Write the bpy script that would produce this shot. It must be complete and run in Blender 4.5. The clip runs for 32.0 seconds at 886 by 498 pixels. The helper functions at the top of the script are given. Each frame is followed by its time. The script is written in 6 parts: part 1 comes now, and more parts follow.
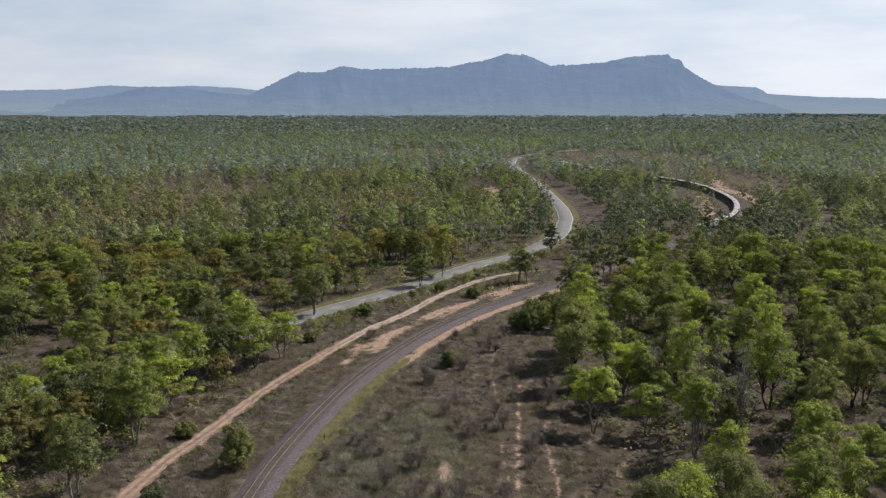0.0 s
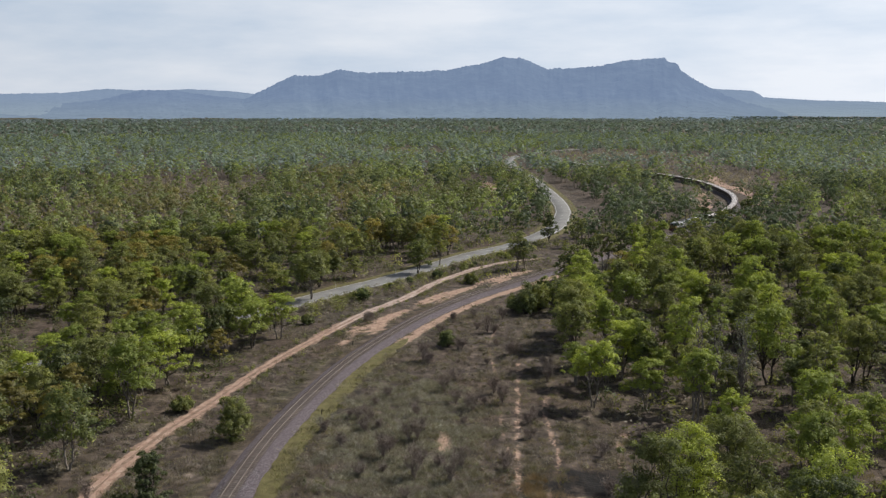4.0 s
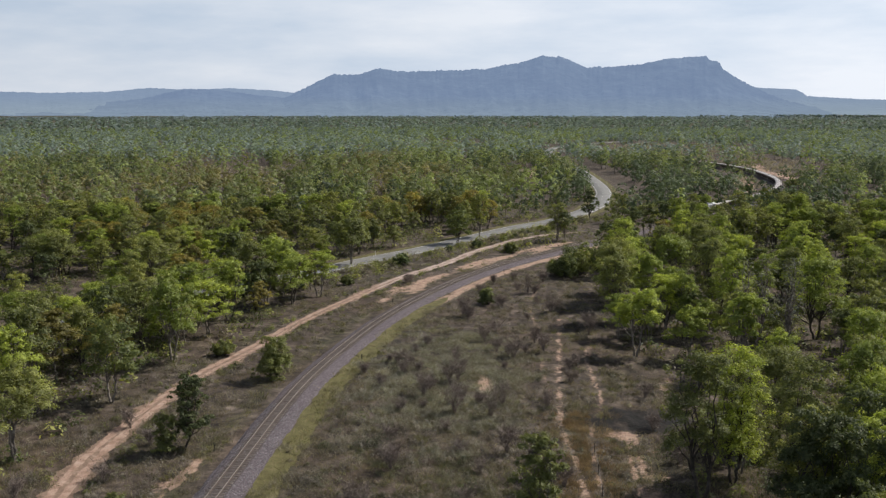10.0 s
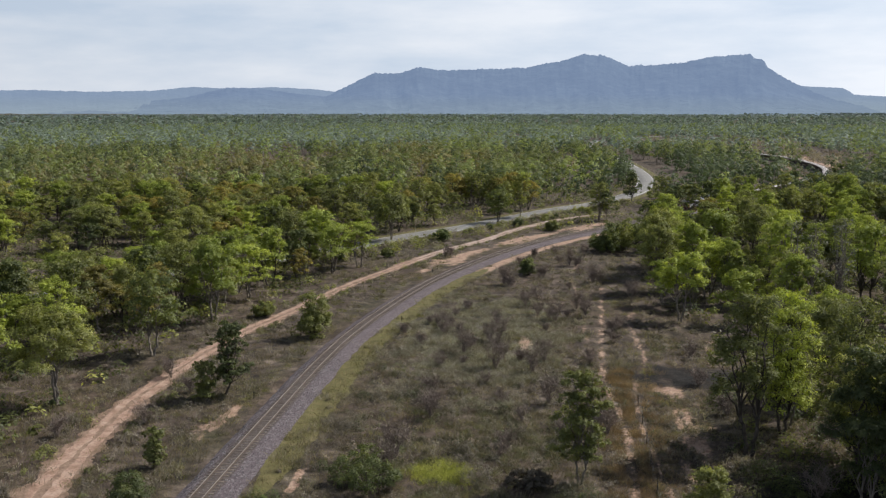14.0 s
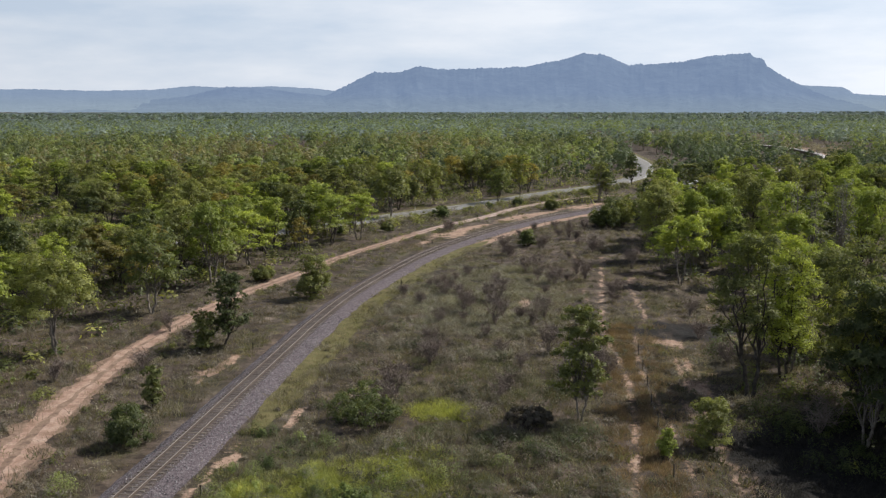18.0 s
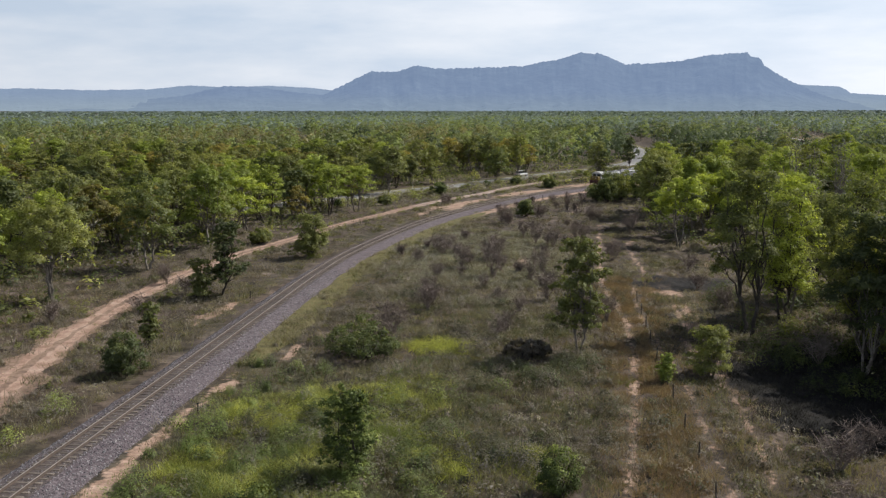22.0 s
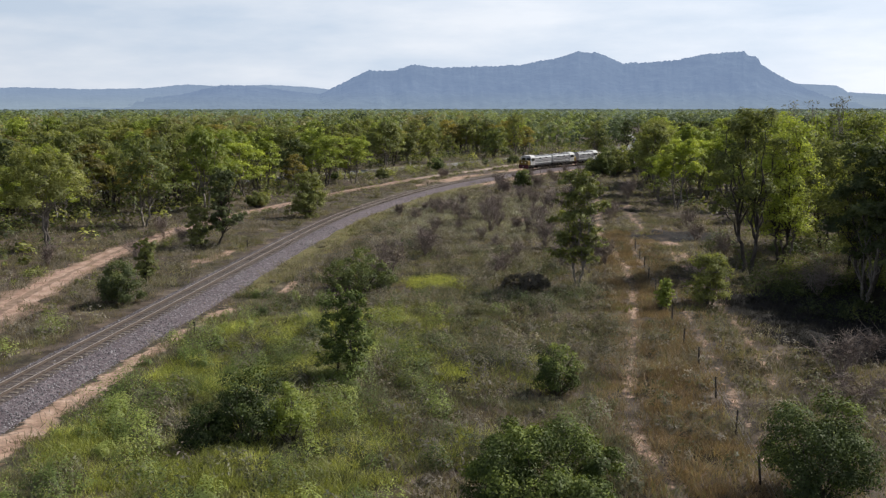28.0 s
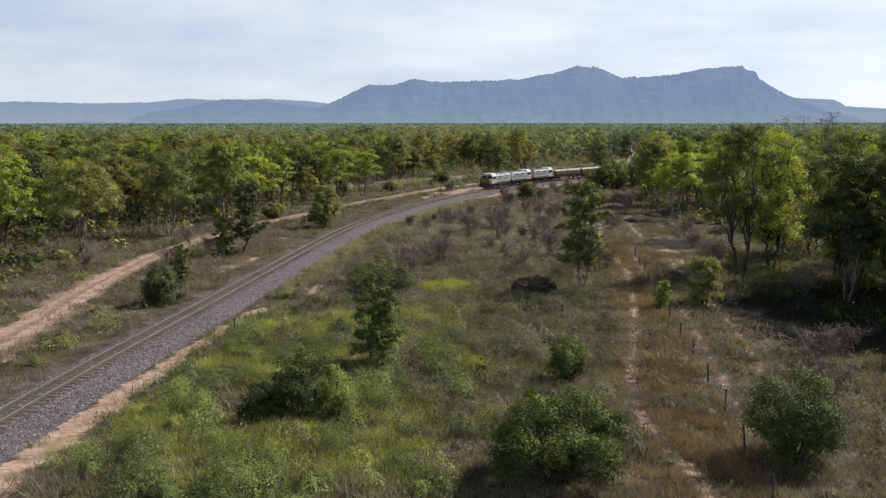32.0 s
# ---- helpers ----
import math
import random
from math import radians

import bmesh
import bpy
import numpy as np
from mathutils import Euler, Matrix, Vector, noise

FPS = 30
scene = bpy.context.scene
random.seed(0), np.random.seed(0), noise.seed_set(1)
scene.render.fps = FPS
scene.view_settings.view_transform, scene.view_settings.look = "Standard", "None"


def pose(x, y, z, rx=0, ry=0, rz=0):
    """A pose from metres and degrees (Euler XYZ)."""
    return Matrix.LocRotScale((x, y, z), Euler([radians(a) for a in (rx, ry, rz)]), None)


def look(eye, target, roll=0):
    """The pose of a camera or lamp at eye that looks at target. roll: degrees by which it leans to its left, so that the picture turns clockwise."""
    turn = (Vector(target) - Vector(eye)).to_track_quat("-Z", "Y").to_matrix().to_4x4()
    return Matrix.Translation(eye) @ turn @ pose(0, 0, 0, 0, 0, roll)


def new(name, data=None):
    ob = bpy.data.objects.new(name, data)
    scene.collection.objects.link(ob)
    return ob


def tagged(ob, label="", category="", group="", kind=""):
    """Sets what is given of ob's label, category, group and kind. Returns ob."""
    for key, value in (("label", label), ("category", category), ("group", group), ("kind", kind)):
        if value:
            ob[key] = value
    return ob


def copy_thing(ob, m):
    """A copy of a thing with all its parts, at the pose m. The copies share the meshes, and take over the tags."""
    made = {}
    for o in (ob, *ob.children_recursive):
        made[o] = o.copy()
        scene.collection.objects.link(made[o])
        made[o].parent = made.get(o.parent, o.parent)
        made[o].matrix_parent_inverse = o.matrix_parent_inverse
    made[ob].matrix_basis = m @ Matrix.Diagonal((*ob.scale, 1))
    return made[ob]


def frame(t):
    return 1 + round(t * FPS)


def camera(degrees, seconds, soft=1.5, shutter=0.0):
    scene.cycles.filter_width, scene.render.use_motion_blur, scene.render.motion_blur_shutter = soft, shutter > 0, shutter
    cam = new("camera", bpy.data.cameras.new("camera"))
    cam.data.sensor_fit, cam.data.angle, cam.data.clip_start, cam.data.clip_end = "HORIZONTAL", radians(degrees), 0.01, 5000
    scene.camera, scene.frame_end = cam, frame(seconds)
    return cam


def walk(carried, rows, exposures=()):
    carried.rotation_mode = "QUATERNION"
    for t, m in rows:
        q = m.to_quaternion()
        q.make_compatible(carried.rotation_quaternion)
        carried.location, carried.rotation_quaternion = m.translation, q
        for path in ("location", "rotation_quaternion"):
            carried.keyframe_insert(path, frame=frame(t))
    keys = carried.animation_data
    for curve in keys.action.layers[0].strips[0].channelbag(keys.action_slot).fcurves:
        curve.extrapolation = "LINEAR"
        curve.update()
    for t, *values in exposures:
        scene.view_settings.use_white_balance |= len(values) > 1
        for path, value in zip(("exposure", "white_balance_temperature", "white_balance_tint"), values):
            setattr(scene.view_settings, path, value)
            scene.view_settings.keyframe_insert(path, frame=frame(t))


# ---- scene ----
cam = camera(50, 32.0, soft=1.3)
walk(cam, [
    (0.0, pose(6.08, 4.17, 54.54, 80.945, 0, -1.085)),
    (0.5, pose(6.00, 4.31, 54.30, 80.946, 0, -1.133)),
    (1.0, pose(5.94, 4.54, 53.83, 80.985, 0, -1.160)),
    (1.5, pose(5.90, 4.69, 53.21, 80.986, 0, -1.192)),
    (2.0, pose(5.87, 4.66, 52.50, 80.996, 0, -1.218)),
    (2.5, pose(5.84, 4.56, 51.75, 81.033, 0, -1.225)),
    (3.0, pose(5.80, 4.48, 50.96, 81.074, 0, -1.245)),
    (3.5, pose(5.77, 4.45, 50.13, 81.162, 0, -1.271)),
    (5.5, pose(5.83, 4.25, 47.09, 81.258, 0, -1.302)),
    (6.0, pose(5.79, 4.37, 46.31, 81.268, 0, -1.304)),
    (6.5, pose(5.73, 4.54, 45.55, 81.263, 0, -1.332)),
    (7.0, pose(5.69, 4.60, 44.82, 81.266, 0, -1.297)),
    (7.5, pose(5.67, 4.36, 44.15, 81.253, 0, -1.094)),
    (8.0, pose(5.62, 3.96, 43.48, 81.251, 0, -0.777)),
    (8.5, pose(5.49, 3.78, 42.72, 81.268, 0, -0.363)),
    (9.0, pose(5.34, 3.84, 41.92, 81.284, 0, 0.049)),
    (9.5, pose(5.25, 3.97, 41.15, 81.282, 0, 0.513)),
    (10.0, pose(5.23, 4.10, 40.39, 81.267, 0, 1.014)),
    (10.5, pose(5.25, 4.23, 39.63, 81.264, 0, 1.511)),
    (11.0, pose(5.25, 4.35, 38.86, 81.251, 0, 1.973)),
    (11.5, pose(5.20, 4.45, 38.07, 81.260, 0, 2.390)),
    (12.0, pose(5.11, 4.56, 37.24, 81.276, 0, 2.841)),
    (12.5, pose(5.04, 4.62, 36.43, 81.286, 0, 3.260)),
    (13.0, pose(4.99, 4.62, 35.66, 81.292, 0, 3.407)),
    (13.5, pose(4.98, 4.58, 34.90, 81.288, 0, 3.421)),
    (14.0, pose(4.98, 4.52, 34.16, 81.277, 0, 3.418)),
    (14.5, pose(5.00, 4.48, 33.41, 81.281, 0, 3.425)),
    (16.5, pose(5.01, 4.19, 30.49, 81.287, 0, 3.402)),
    (17.0, pose(5.00, 4.13, 29.78, 81.283, 0, 3.392)),
    (17.5, pose(5.01, 4.08, 29.05, 81.298, 0, 3.394)),
    (18.0, pose(5.02, 3.99, 28.31, 81.300, 0, 3.397)),
    (18.5, pose(5.04, 3.88, 27.56, 81.306, 0, 3.397)),
    (19.0, pose(5.03, 3.79, 26.79, 81.315, 0, 3.390)),
    (19.5, pose(5.01, 3.72, 26.00, 81.285, 0, 3.313)),
    (20.0, pose(4.99, 3.66, 25.21, 81.279, 0, 3.277)),
    (20.5, pose(4.99, 3.57, 24.43, 81.272, 0, 3.255)),
    (21.0, pose(5.00, 3.49, 23.68, 81.298, 0, 3.249)),
    (21.5, pose(5.00, 3.42, 22.95, 81.315, 0, 3.248)),
    (22.0, pose(4.99, 3.36, 22.24, 81.347, 0, 3.246)),
    (22.5, pose(4.99, 3.29, 21.55, 81.367, 0, 3.230)),
    (23.0, pose(4.99, 3.22, 20.87, 81.379, 0, 3.225)),
    (23.5, pose(4.98, 3.15, 20.18, 81.393, 0, 3.223)),
    (24.0, pose(4.97, 3.08, 19.49, 81.417, 0, 3.191)),
    (24.5, pose(4.96, 3.02, 18.79, 81.415, 0, 3.150)),
    (25.0, pose(4.98, 2.95, 18.08, 81.423, 0, 3.180)),
    (25.5, pose(4.99, 2.88, 17.35, 81.413, 0, 3.177)),
    (27.5, pose(5.03, 2.90, 16.46, 81.377, 0, 3.156)),
    (28.0, pose(4.98, 2.82, 16.31, 81.366, 0, 3.086)),
    (28.5, pose(4.94, 2.76, 16.19, 81.367, 0, 3.054)),
    (29.0, pose(4.91, 2.69, 16.12, 81.381, 0, 3.962)),
    (29.5, pose(4.88, 2.46, 16.13, 81.392, 0, 3.957)),
    (30.0, pose(4.78, 1.83, 16.20, 81.477, 0, 3.893)),
    (30.5, pose(4.59, 0.71, 16.32, 81.643, 0, 3.656)),
    (31.0, pose(4.36, -0.77, 16.43, 81.826, 0, 3.441)),
    (31.5, pose(4.11, -2.39, 16.51, 81.984, 0, 3.266)),
    (32.0, pose(3.87, -4.09, 16.51, 82.196, 0, 3.044)),
], exposures=[(0, -0.08), (9, -0.06), (14, -0.01), (20, 0.04), (32, 0.07)])

# ---- sky and sun ----
SUN_AZ, SUN_EL = 60.0, 45.0
world = bpy.data.worlds.new("sky")
scene.world = world
world.use_nodes = True
wt = world.node_tree
wt.nodes.clear()
w_out = wt.nodes.new("ShaderNodeOutputWorld")
w_mix = wt.nodes.new("ShaderNodeMixShader")
w_sky = wt.nodes.new("ShaderNodeTexSky")
w_sky.sky_type, w_sky.sun_disc = "NISHITA", False
w_sky.sun_elevation, w_sky.sun_rotation = radians(SUN_EL), radians(SUN_AZ)
w_sky.dust_density = 2.0
w_blue = wt.nodes.new("ShaderNodeBackground")
w_blue.inputs["Strength"].default_value = 0.055
w_cloud = wt.nodes.new("ShaderNodeBackground")
w_cloud.inputs["Strength"].default_value = 1.0
w_co = wt.nodes.new("ShaderNodeTexCoord")
w_map = wt.nodes.new("ShaderNodeMapping")
w_map.inputs["Scale"].default_value = (1.6, 1.6, 7.0)
w_noise = wt.nodes.new("ShaderNodeTexNoise")
w_noise.inputs["Scale"].default_value = 2.2
w_noise.inputs["Detail"].default_value = 7.0
w_noise.inputs["Roughness"].default_value = 0.55
w_ramp = wt.nodes.new("ShaderNodeValToRGB")
w_ramp.color_ramp.elements[0].position, w_ramp.color_ramp.elements[0].color = 0.37, (0.62, 0.73, 0.885, 1)
w_ramp.color_ramp.elements[1].position, w_ramp.color_ramp.elements[1].color = 0.65, (0.885, 0.935, 1.02, 1)
# the veil is brighter towards the sun
w_side = wt.nodes.new("ShaderNodeSeparateXYZ")
w_glow = wt.nodes.new("ShaderNodeMapRange")
w_glow.inputs["From Min"].default_value, w_glow.inputs["From Max"].default_value = -0.5, 0.5
w_glow.inputs["To Min"].default_value, w_glow.inputs["To Max"].default_value = 0.88, 1.12
wt.links.new(w_co.outputs["Generated"], w_side.inputs["Vector"])
wt.links.new(w_side.outputs["X"], w_glow.inputs["Value"])
wt.links.new(w_glow.outputs["Result"], w_cloud.inputs["Strength"])
wt.links.new(w_co.outputs["Generated"], w_map.inputs["Vector"])
wt.links.new(w_map.outputs["Vector"], w_noise.inputs["Vector"])
wt.links.new(w_noise.outputs["Fac"], w_ramp.inputs["Fac"])
wt.links.new(w_ramp.outputs["Color"], w_cloud.inputs["Color"])
wt.links.new(w_sky.outputs["Color"], w_blue.inputs["Color"])
# thin cloud lies thick towards the horizon and opens to blue overhead
w_sep = wt.nodes.new("ShaderNodeSeparateXYZ")
w_cover = wt.nodes.new("ShaderNodeMapRange")
w_cover.inputs["From Min"].default_value, w_cover.inputs["From Max"].default_value = 0.16, 0.5
w_cover.inputs["To Min"].default_value, w_cover.inputs["To Max"].default_value = 0.9, 0.1
wt.links.new(w_co.outputs["Generated"], w_sep.inputs[0])
wt.links.new(w_sep.outputs["Z"], w_cover.inputs["Value"])
wt.links.new(w_cover.outputs["Result"], w_mix.inputs["Fac"])
wt.links.new(w_blue.outputs["Background"], w_mix.inputs[1])
wt.links.new(w_cloud.outputs["Background"], w_mix.inputs[2])
wt.links.new(w_mix.outputs["Shader"], w_out.inputs["Surface"])
sun = new("sun", bpy.data.lights.new("sun", "SUN"))
sun.data.energy, sun.data.angle, sun.data.color = 5.0, radians(0.6), (1.0, 0.95, 0.87)
sun_way = Vector((math.sin(radians(SUN_AZ)) * math.cos(radians(SUN_EL)), math.cos(radians(SUN_AZ)) * math.cos(radians(SUN_EL)), math.sin(radians(SUN_EL))))
sun.matrix_world = look(sun_way * 300, (0, 0, 0))

# ---- materials ----
def material(name, rough=0.9, metal=0.0):
    m = bpy.data.materials.new(name)
    m.use_nodes = True
    b = m.node_tree.nodes["Principled BSDF"]
    b.inputs["Roughness"].default_value, b.inputs["Metallic"].default_value = rough, metal
    b.inputs["Specular IOR Level"].default_value = 0.25
    return m, m.node_tree, b


def noise_node(nt, scale, detail=4.0, coords="Object", stretch=None):
    co = nt.nodes.new("ShaderNodeTexCoord")
    n = nt.nodes.new("ShaderNodeTexNoise")
    n.inputs["Scale"].default_value, n.inputs["Detail"].default_value = scale, detail
    if stretch:
        mp = nt.nodes.new("ShaderNodeMapping")
        mp.inputs["Scale"].default_value = stretch
        nt.links.new(co.outputs[coords], mp.inputs["Vector"])
        nt.links.new(mp.outputs["Vector"], n.inputs["Vector"])
    else:
        nt.links.new(co.outputs[coords], n.inputs["Vector"])
    return n.outputs["Fac"]


def ramp_node(nt, fac, stops):
    r = nt.nodes.new("ShaderNodeValToRGB")
    e = r.color_ramp.elements
    while len(e) < len(stops):
        e.new(0.5)
    for k, (p, c) in enumerate(stops):
        e[k].position, e[k].color = p, (*c, 1)
    nt.links.new(fac, r.inputs["Fac"])
    return r.outputs["Color"]


def mix_node(nt, fac, a, b, mode="MIX"):
    m = nt.nodes.new("ShaderNodeMix")
    m.data_type, m.blend_type = "RGBA", mode
    if isinstance(fac, float):
        m.inputs[0].default_value = fac
    else:
        nt.links.new(fac, m.inputs[0])
    for k, v in ((6, a), (7, b)):
        if isinstance(v, tuple):
            m.inputs[k].default_value = (*v, 1)
        else:
            nt.links.new(v, m.inputs[k])
    return m.outputs[2]


def bump_node(nt, b, fac, strength, distance):
    n = nt.nodes.new("ShaderNodeBump")
    n.inputs["Strength"].default_value, n.inputs["Distance"].default_value = strength, distance
    nt.links.new(fac, n.inputs["Height"])
    nt.links.new(n.outputs["Normal"], b.inputs["Normal"])


def attr_node(nt, name):
    a = nt.nodes.new("ShaderNodeAttribute")
    a.attribute_name = name
    return a.outputs["Fac"]


def grainy(name, stops, scale, rough=0.9, metal=0.0, fine=0.0, bump=0.0, dist=0.02, spread=0.0):
    """A surface whose colour runs over stops with a coarse noise, broken by a fine one, with relief."""
    m, nt, b = material(name, rough, metal)
    col = ramp_node(nt, noise_node(nt, scale, 6.0), stops)
    fine_scale = fine or scale * 9
    f = noise_node(nt, fine_scale, 3.0)
    col = mix_node(nt, 0.55, col, ramp_node(nt, f, [(0.3, (0.35, 0.35, 0.35)), (0.7, (1.0, 1.0, 1.0))]), "MULTIPLY")
    if spread:
        info = nt.nodes.new("ShaderNodeObjectInfo")
        col = mix_node(nt, 1.0, col, ramp_node(nt, info.outputs["Random"], [(0.0, (1 - spread,) * 3), (1.0, (1, 1, 1))]), "MULTIPLY")
    nt.links.new(col, b.inputs["Base Color"])
    if bump:
        bump_node(nt, b, f, bump, dist)
    return m


def leafy(name, dark, mid, light, thin=0.35, fleck=0.28):
    """Leaves: colour by the plant and by the single leaf, light shining through."""
    m = bpy.data.materials.new(name)
    m.use_nodes = True
    nt = m.node_tree
    nt.nodes.clear()
    out = nt.nodes.new("ShaderNodeOutputMaterial")
    geo = nt.nodes.new("ShaderNodeNewGeometry")
    info = nt.nodes.new("ShaderNodeObjectInfo")
    add = nt.nodes.new("ShaderNodeMath")
    add.operation = "MULTIPLY_ADD"
    nt.links.new(geo.outputs["Random Per Island"], add.inputs[0])
    add.inputs[1].default_value = fleck
    nt.links.new(attr_node(nt, "tint"), add.inputs[2])
    col = ramp_node(nt, add.outputs[0], [(0.1, dark), (0.6, mid), (1.15, light)])
    col = mix_node(nt, 1.0, col, ramp_node(nt, info.outputs["Random"], [(0.0, (0.66, 0.7, 0.68)), (0.5, (0.93, 0.95, 0.92)), (1.0, (1.26, 1.24, 1.05))]), "MULTIPLY")
    d = nt.nodes.new("ShaderNodeBsdfDiffuse")
    t = nt.nodes.new("ShaderNodeBsdfTranslucent")
    g = nt.nodes.new("ShaderNodeBsdfGlossy")
    g.inputs["Roughness"].default_value = 0.6
    mx, mg = nt.nodes.new("ShaderNodeMixShader"), nt.nodes.new("ShaderNodeMixShader")
    mx.inputs[0].default_value, mg.inputs[0].default_value = thin, 0.03
    nt.links.new(col, d.inputs["Color"])
    nt.links.new(mix_node(nt, 1.0, col, (1.25, 1.25, 0.6), "MULTIPLY"), t.inputs["Color"])
    nt.links.new(d.outputs[0], mx.inputs[1])
    nt.links.new(t.outputs[0], mx.inputs[2])
    nt.links.new(mx.outputs[0], mg.inputs[1])
    nt.links.new(g.outputs[0], mg.inputs[2])
    nt.links.new(mg.outputs[0], out.inputs["Surface"])
    return m


def ground_material():
    m, nt, b = material("dry_ground", 0.95)
    big, mid, fine = noise_node(nt, 0.035, 5.0), noise_node(nt, 0.33, 6.0), noise_node(nt, 2.6, 5.0)
    dry = ramp_node(nt, mid, [(0.25, (0.038, 0.03, 0.024)), (0.5, (0.088, 0.069, 0.056)), (0.7, (0.192, 0.157, 0.131))])
    red = ramp_node(nt, mid, [(0.3, (0.058, 0.041, 0.031)), (0.7, (0.135, 0.097, 0.072))])
    green = ramp_node(nt, mid, [(0.3, (0.034, 0.04, 0.015)), (0.7, (0.09, 0.1, 0.034))])
    patch = ramp_node(nt, big, [(0.45, (0, 0, 0)), (0.62, (0.75, 0.75, 0.75))])
    col = mix_node(nt, patch, dry, red)
    sparse = ramp_node(nt, noise_node(nt, 0.12, 5.0), [(0.52, (0, 0, 0)), (0.68, (0.3, 0.3, 0.3))])
    col = mix_node(nt, sparse, col, green)
    col = mix_node(nt, attr_node(nt, "lush"), col, green)
    tuft = noise_node(nt, 0.85, 6.0)
    col = mix_node(nt, 0.8, col, ramp_node(nt, tuft, [(0.38, (0.38, 0.37, 0.36)), (0.55, (1.0, 1.0, 1.0)), (0.7, (1.3, 1.28, 1.25))]), "MULTIPLY")
    # bare sandy soil with a ragged, grassy edge
    grit = noise_node(nt, 2.2, 6.0)
    ragged = nt.nodes.new("ShaderNodeMath")
    ragged.operation = "ADD"
    nt.links.new(attr_node(nt, "bare"), ragged.inputs[0])
    nt.links.new(ramp_node(nt, grit, [(0.3, (0, 0, 0)), (0.7, (0.55, 0.55, 0.55))]), ragged.inputs[1])
    sandy = ramp_node(nt, noise_node(nt, 0.9, 6.0), [(0.3, (0.25, 0.163, 0.12)), (0.5, (0.392, 0.27, 0.203)), (0.75, (0.535, 0.40, 0.318))])
    col = mix_node(nt, ramp_node(nt, ragged.outputs[0], [(0.55, (0, 0, 0)), (0.85, (0.95, 0.95, 0.95))]), col, sandy)
    # the tall trees' shade, with some burn, painted as near-black ground
    shade_mix = nt.nodes.new("ShaderNodeMath")
    shade_mix.operation = "MULTIPLY"
    nt.links.new(attr_node(nt, "char"), shade_mix.inputs[0])
    nt.links.new(ramp_node(nt, tuft, [(0.4, (1, 1, 1)), (0.68, (0.92, 0.92, 0.92))]), shade_mix.inputs[1])
    col = mix_node(nt, shade_mix.outputs[0], col, (0.01, 0.0095, 0.0095))
    col = mix_node(nt, 0.6, col, ramp_node(nt, fine, [(0.3, (0.4, 0.4, 0.4)), (0.68, (1.15, 1.12, 1.1))]), "MULTIPLY")
    nt.links.new(col, b.inputs["Base Color"])
    bump_node(nt, b, fine, 0.6, 0.2)
    return m


GROUND = ground_material()
SAND = grainy("pale_sand", [(0.3, (0.262, 0.165, 0.12)), (0.5, (0.395, 0.267, 0.205)), (0.75, (0.515, 0.385, 0.312))], 0.7, 0.95, fine=5, bump=0.5, dist=0.08)
VERGE = grainy("verge_grass", [(0.3, (0.085, 0.076, 0.032)), (0.55, (0.15, 0.134, 0.054)), (0.8, (0.22, 0.185, 0.095))], 0.6, 0.95, fine=7, bump=0.5, dist=0.1)
ASPHALT = grainy("worn_asphalt", [(0.3, (0.19, 0.19, 0.19)), (0.7, (0.27, 0.265, 0.255))], 0.2, 0.8, fine=9, bump=0.1)
LINE = grainy("road_paint", [(0.3, (0.6, 0.6, 0.58)), (0.7, (0.78, 0.78, 0.75))], 2.0, 0.6)
BALLAST = grainy("ballast_stone", [(0.3, (0.078, 0.064, 0.072)), (0.52, (0.142, 0.118, 0.13)), (0.75, (0.24, 0.205, 0.222))], 3.0, 0.9, fine=7.5, bump=1.0, dist=0.12)
SLEEPER = grainy("weathered_sleeper", [(0.3, (0.15, 0.125, 0.107)), (0.7, (0.285, 0.243, 0.21))], 1.5, 0.9, bump=0.3, spread=0.45)
# shade is painted into the rail sides, sunlight into the heads
RAIL = grainy("rusty_rail", [(0.3, (0.06, 0.044, 0.036)), (0.7, (0.11, 0.08, 0.064))], 4.0, 0.7, 0.1)
RAIL_HEAD = grainy("worn_rail_head", [(0.3, (0.36, 0.31, 0.27)), (0.7, (0.5, 0.44, 0.4))], 3.0, 0.45, 0.3)
BARK = grainy("grey_bark", [(0.3, (0.045, 0.038, 0.032)), (0.6, (0.1, 0.085, 0.072)), (0.85, (0.19, 0.17, 0.15))], 2.5, 0.95, bump=0.4)
PALE_BARK = grainy("pale_bark", [(0.3, (0.12, 0.1, 0.085)), (0.6, (0.26, 0.23, 0.2)), (0.85, (0.42, 0.38, 0.34))], 2.5, 0.9, bump=0.3)
TWIG = grainy("dry_twig", [(0.3, (0.17, 0.136, 0.117)), (0.7, (0.35, 0.285, 0.248))], 1.0, 0.95)
LEAF_OLIVE = leafy("olive_leaves", (0.093, 0.104, 0.036), (0.208, 0.224, 0.074), (0.397, 0.405, 0.138), 0.48)
LEAF_BRIGHT = leafy("bright_leaves", (0.128, 0.152, 0.034), (0.286, 0.338, 0.068), (0.505, 0.547, 0.14), 0.48)
# mid-distance leaves, greyer and bluer: some haze is put into the colour
MID_OLIVE = leafy("mid_olive_leaves", (0.082, 0.098, 0.05), (0.150, 0.176, 0.088), (0.225, 0.252, 0.13), 0.4, 0.2)
MID_BRIGHT = leafy("mid_bright_leaves", (0.102, 0.128, 0.052), (0.195, 0.242, 0.1), (0.285, 0.335, 0.145), 0.42, 0.2)
MID_DARK = leafy("mid_dark_leaves", (0.045, 0.064, 0.044), (0.083, 0.112, 0.074), (0.138, 0.17, 0.115), 0.36, 0.2)
MID_RUST = leafy("mid_rusty_leaves", (0.104, 0.098, 0.056), (0.182, 0.172, 0.092), (0.258, 0.236, 0.13), 0.4, 0.2)
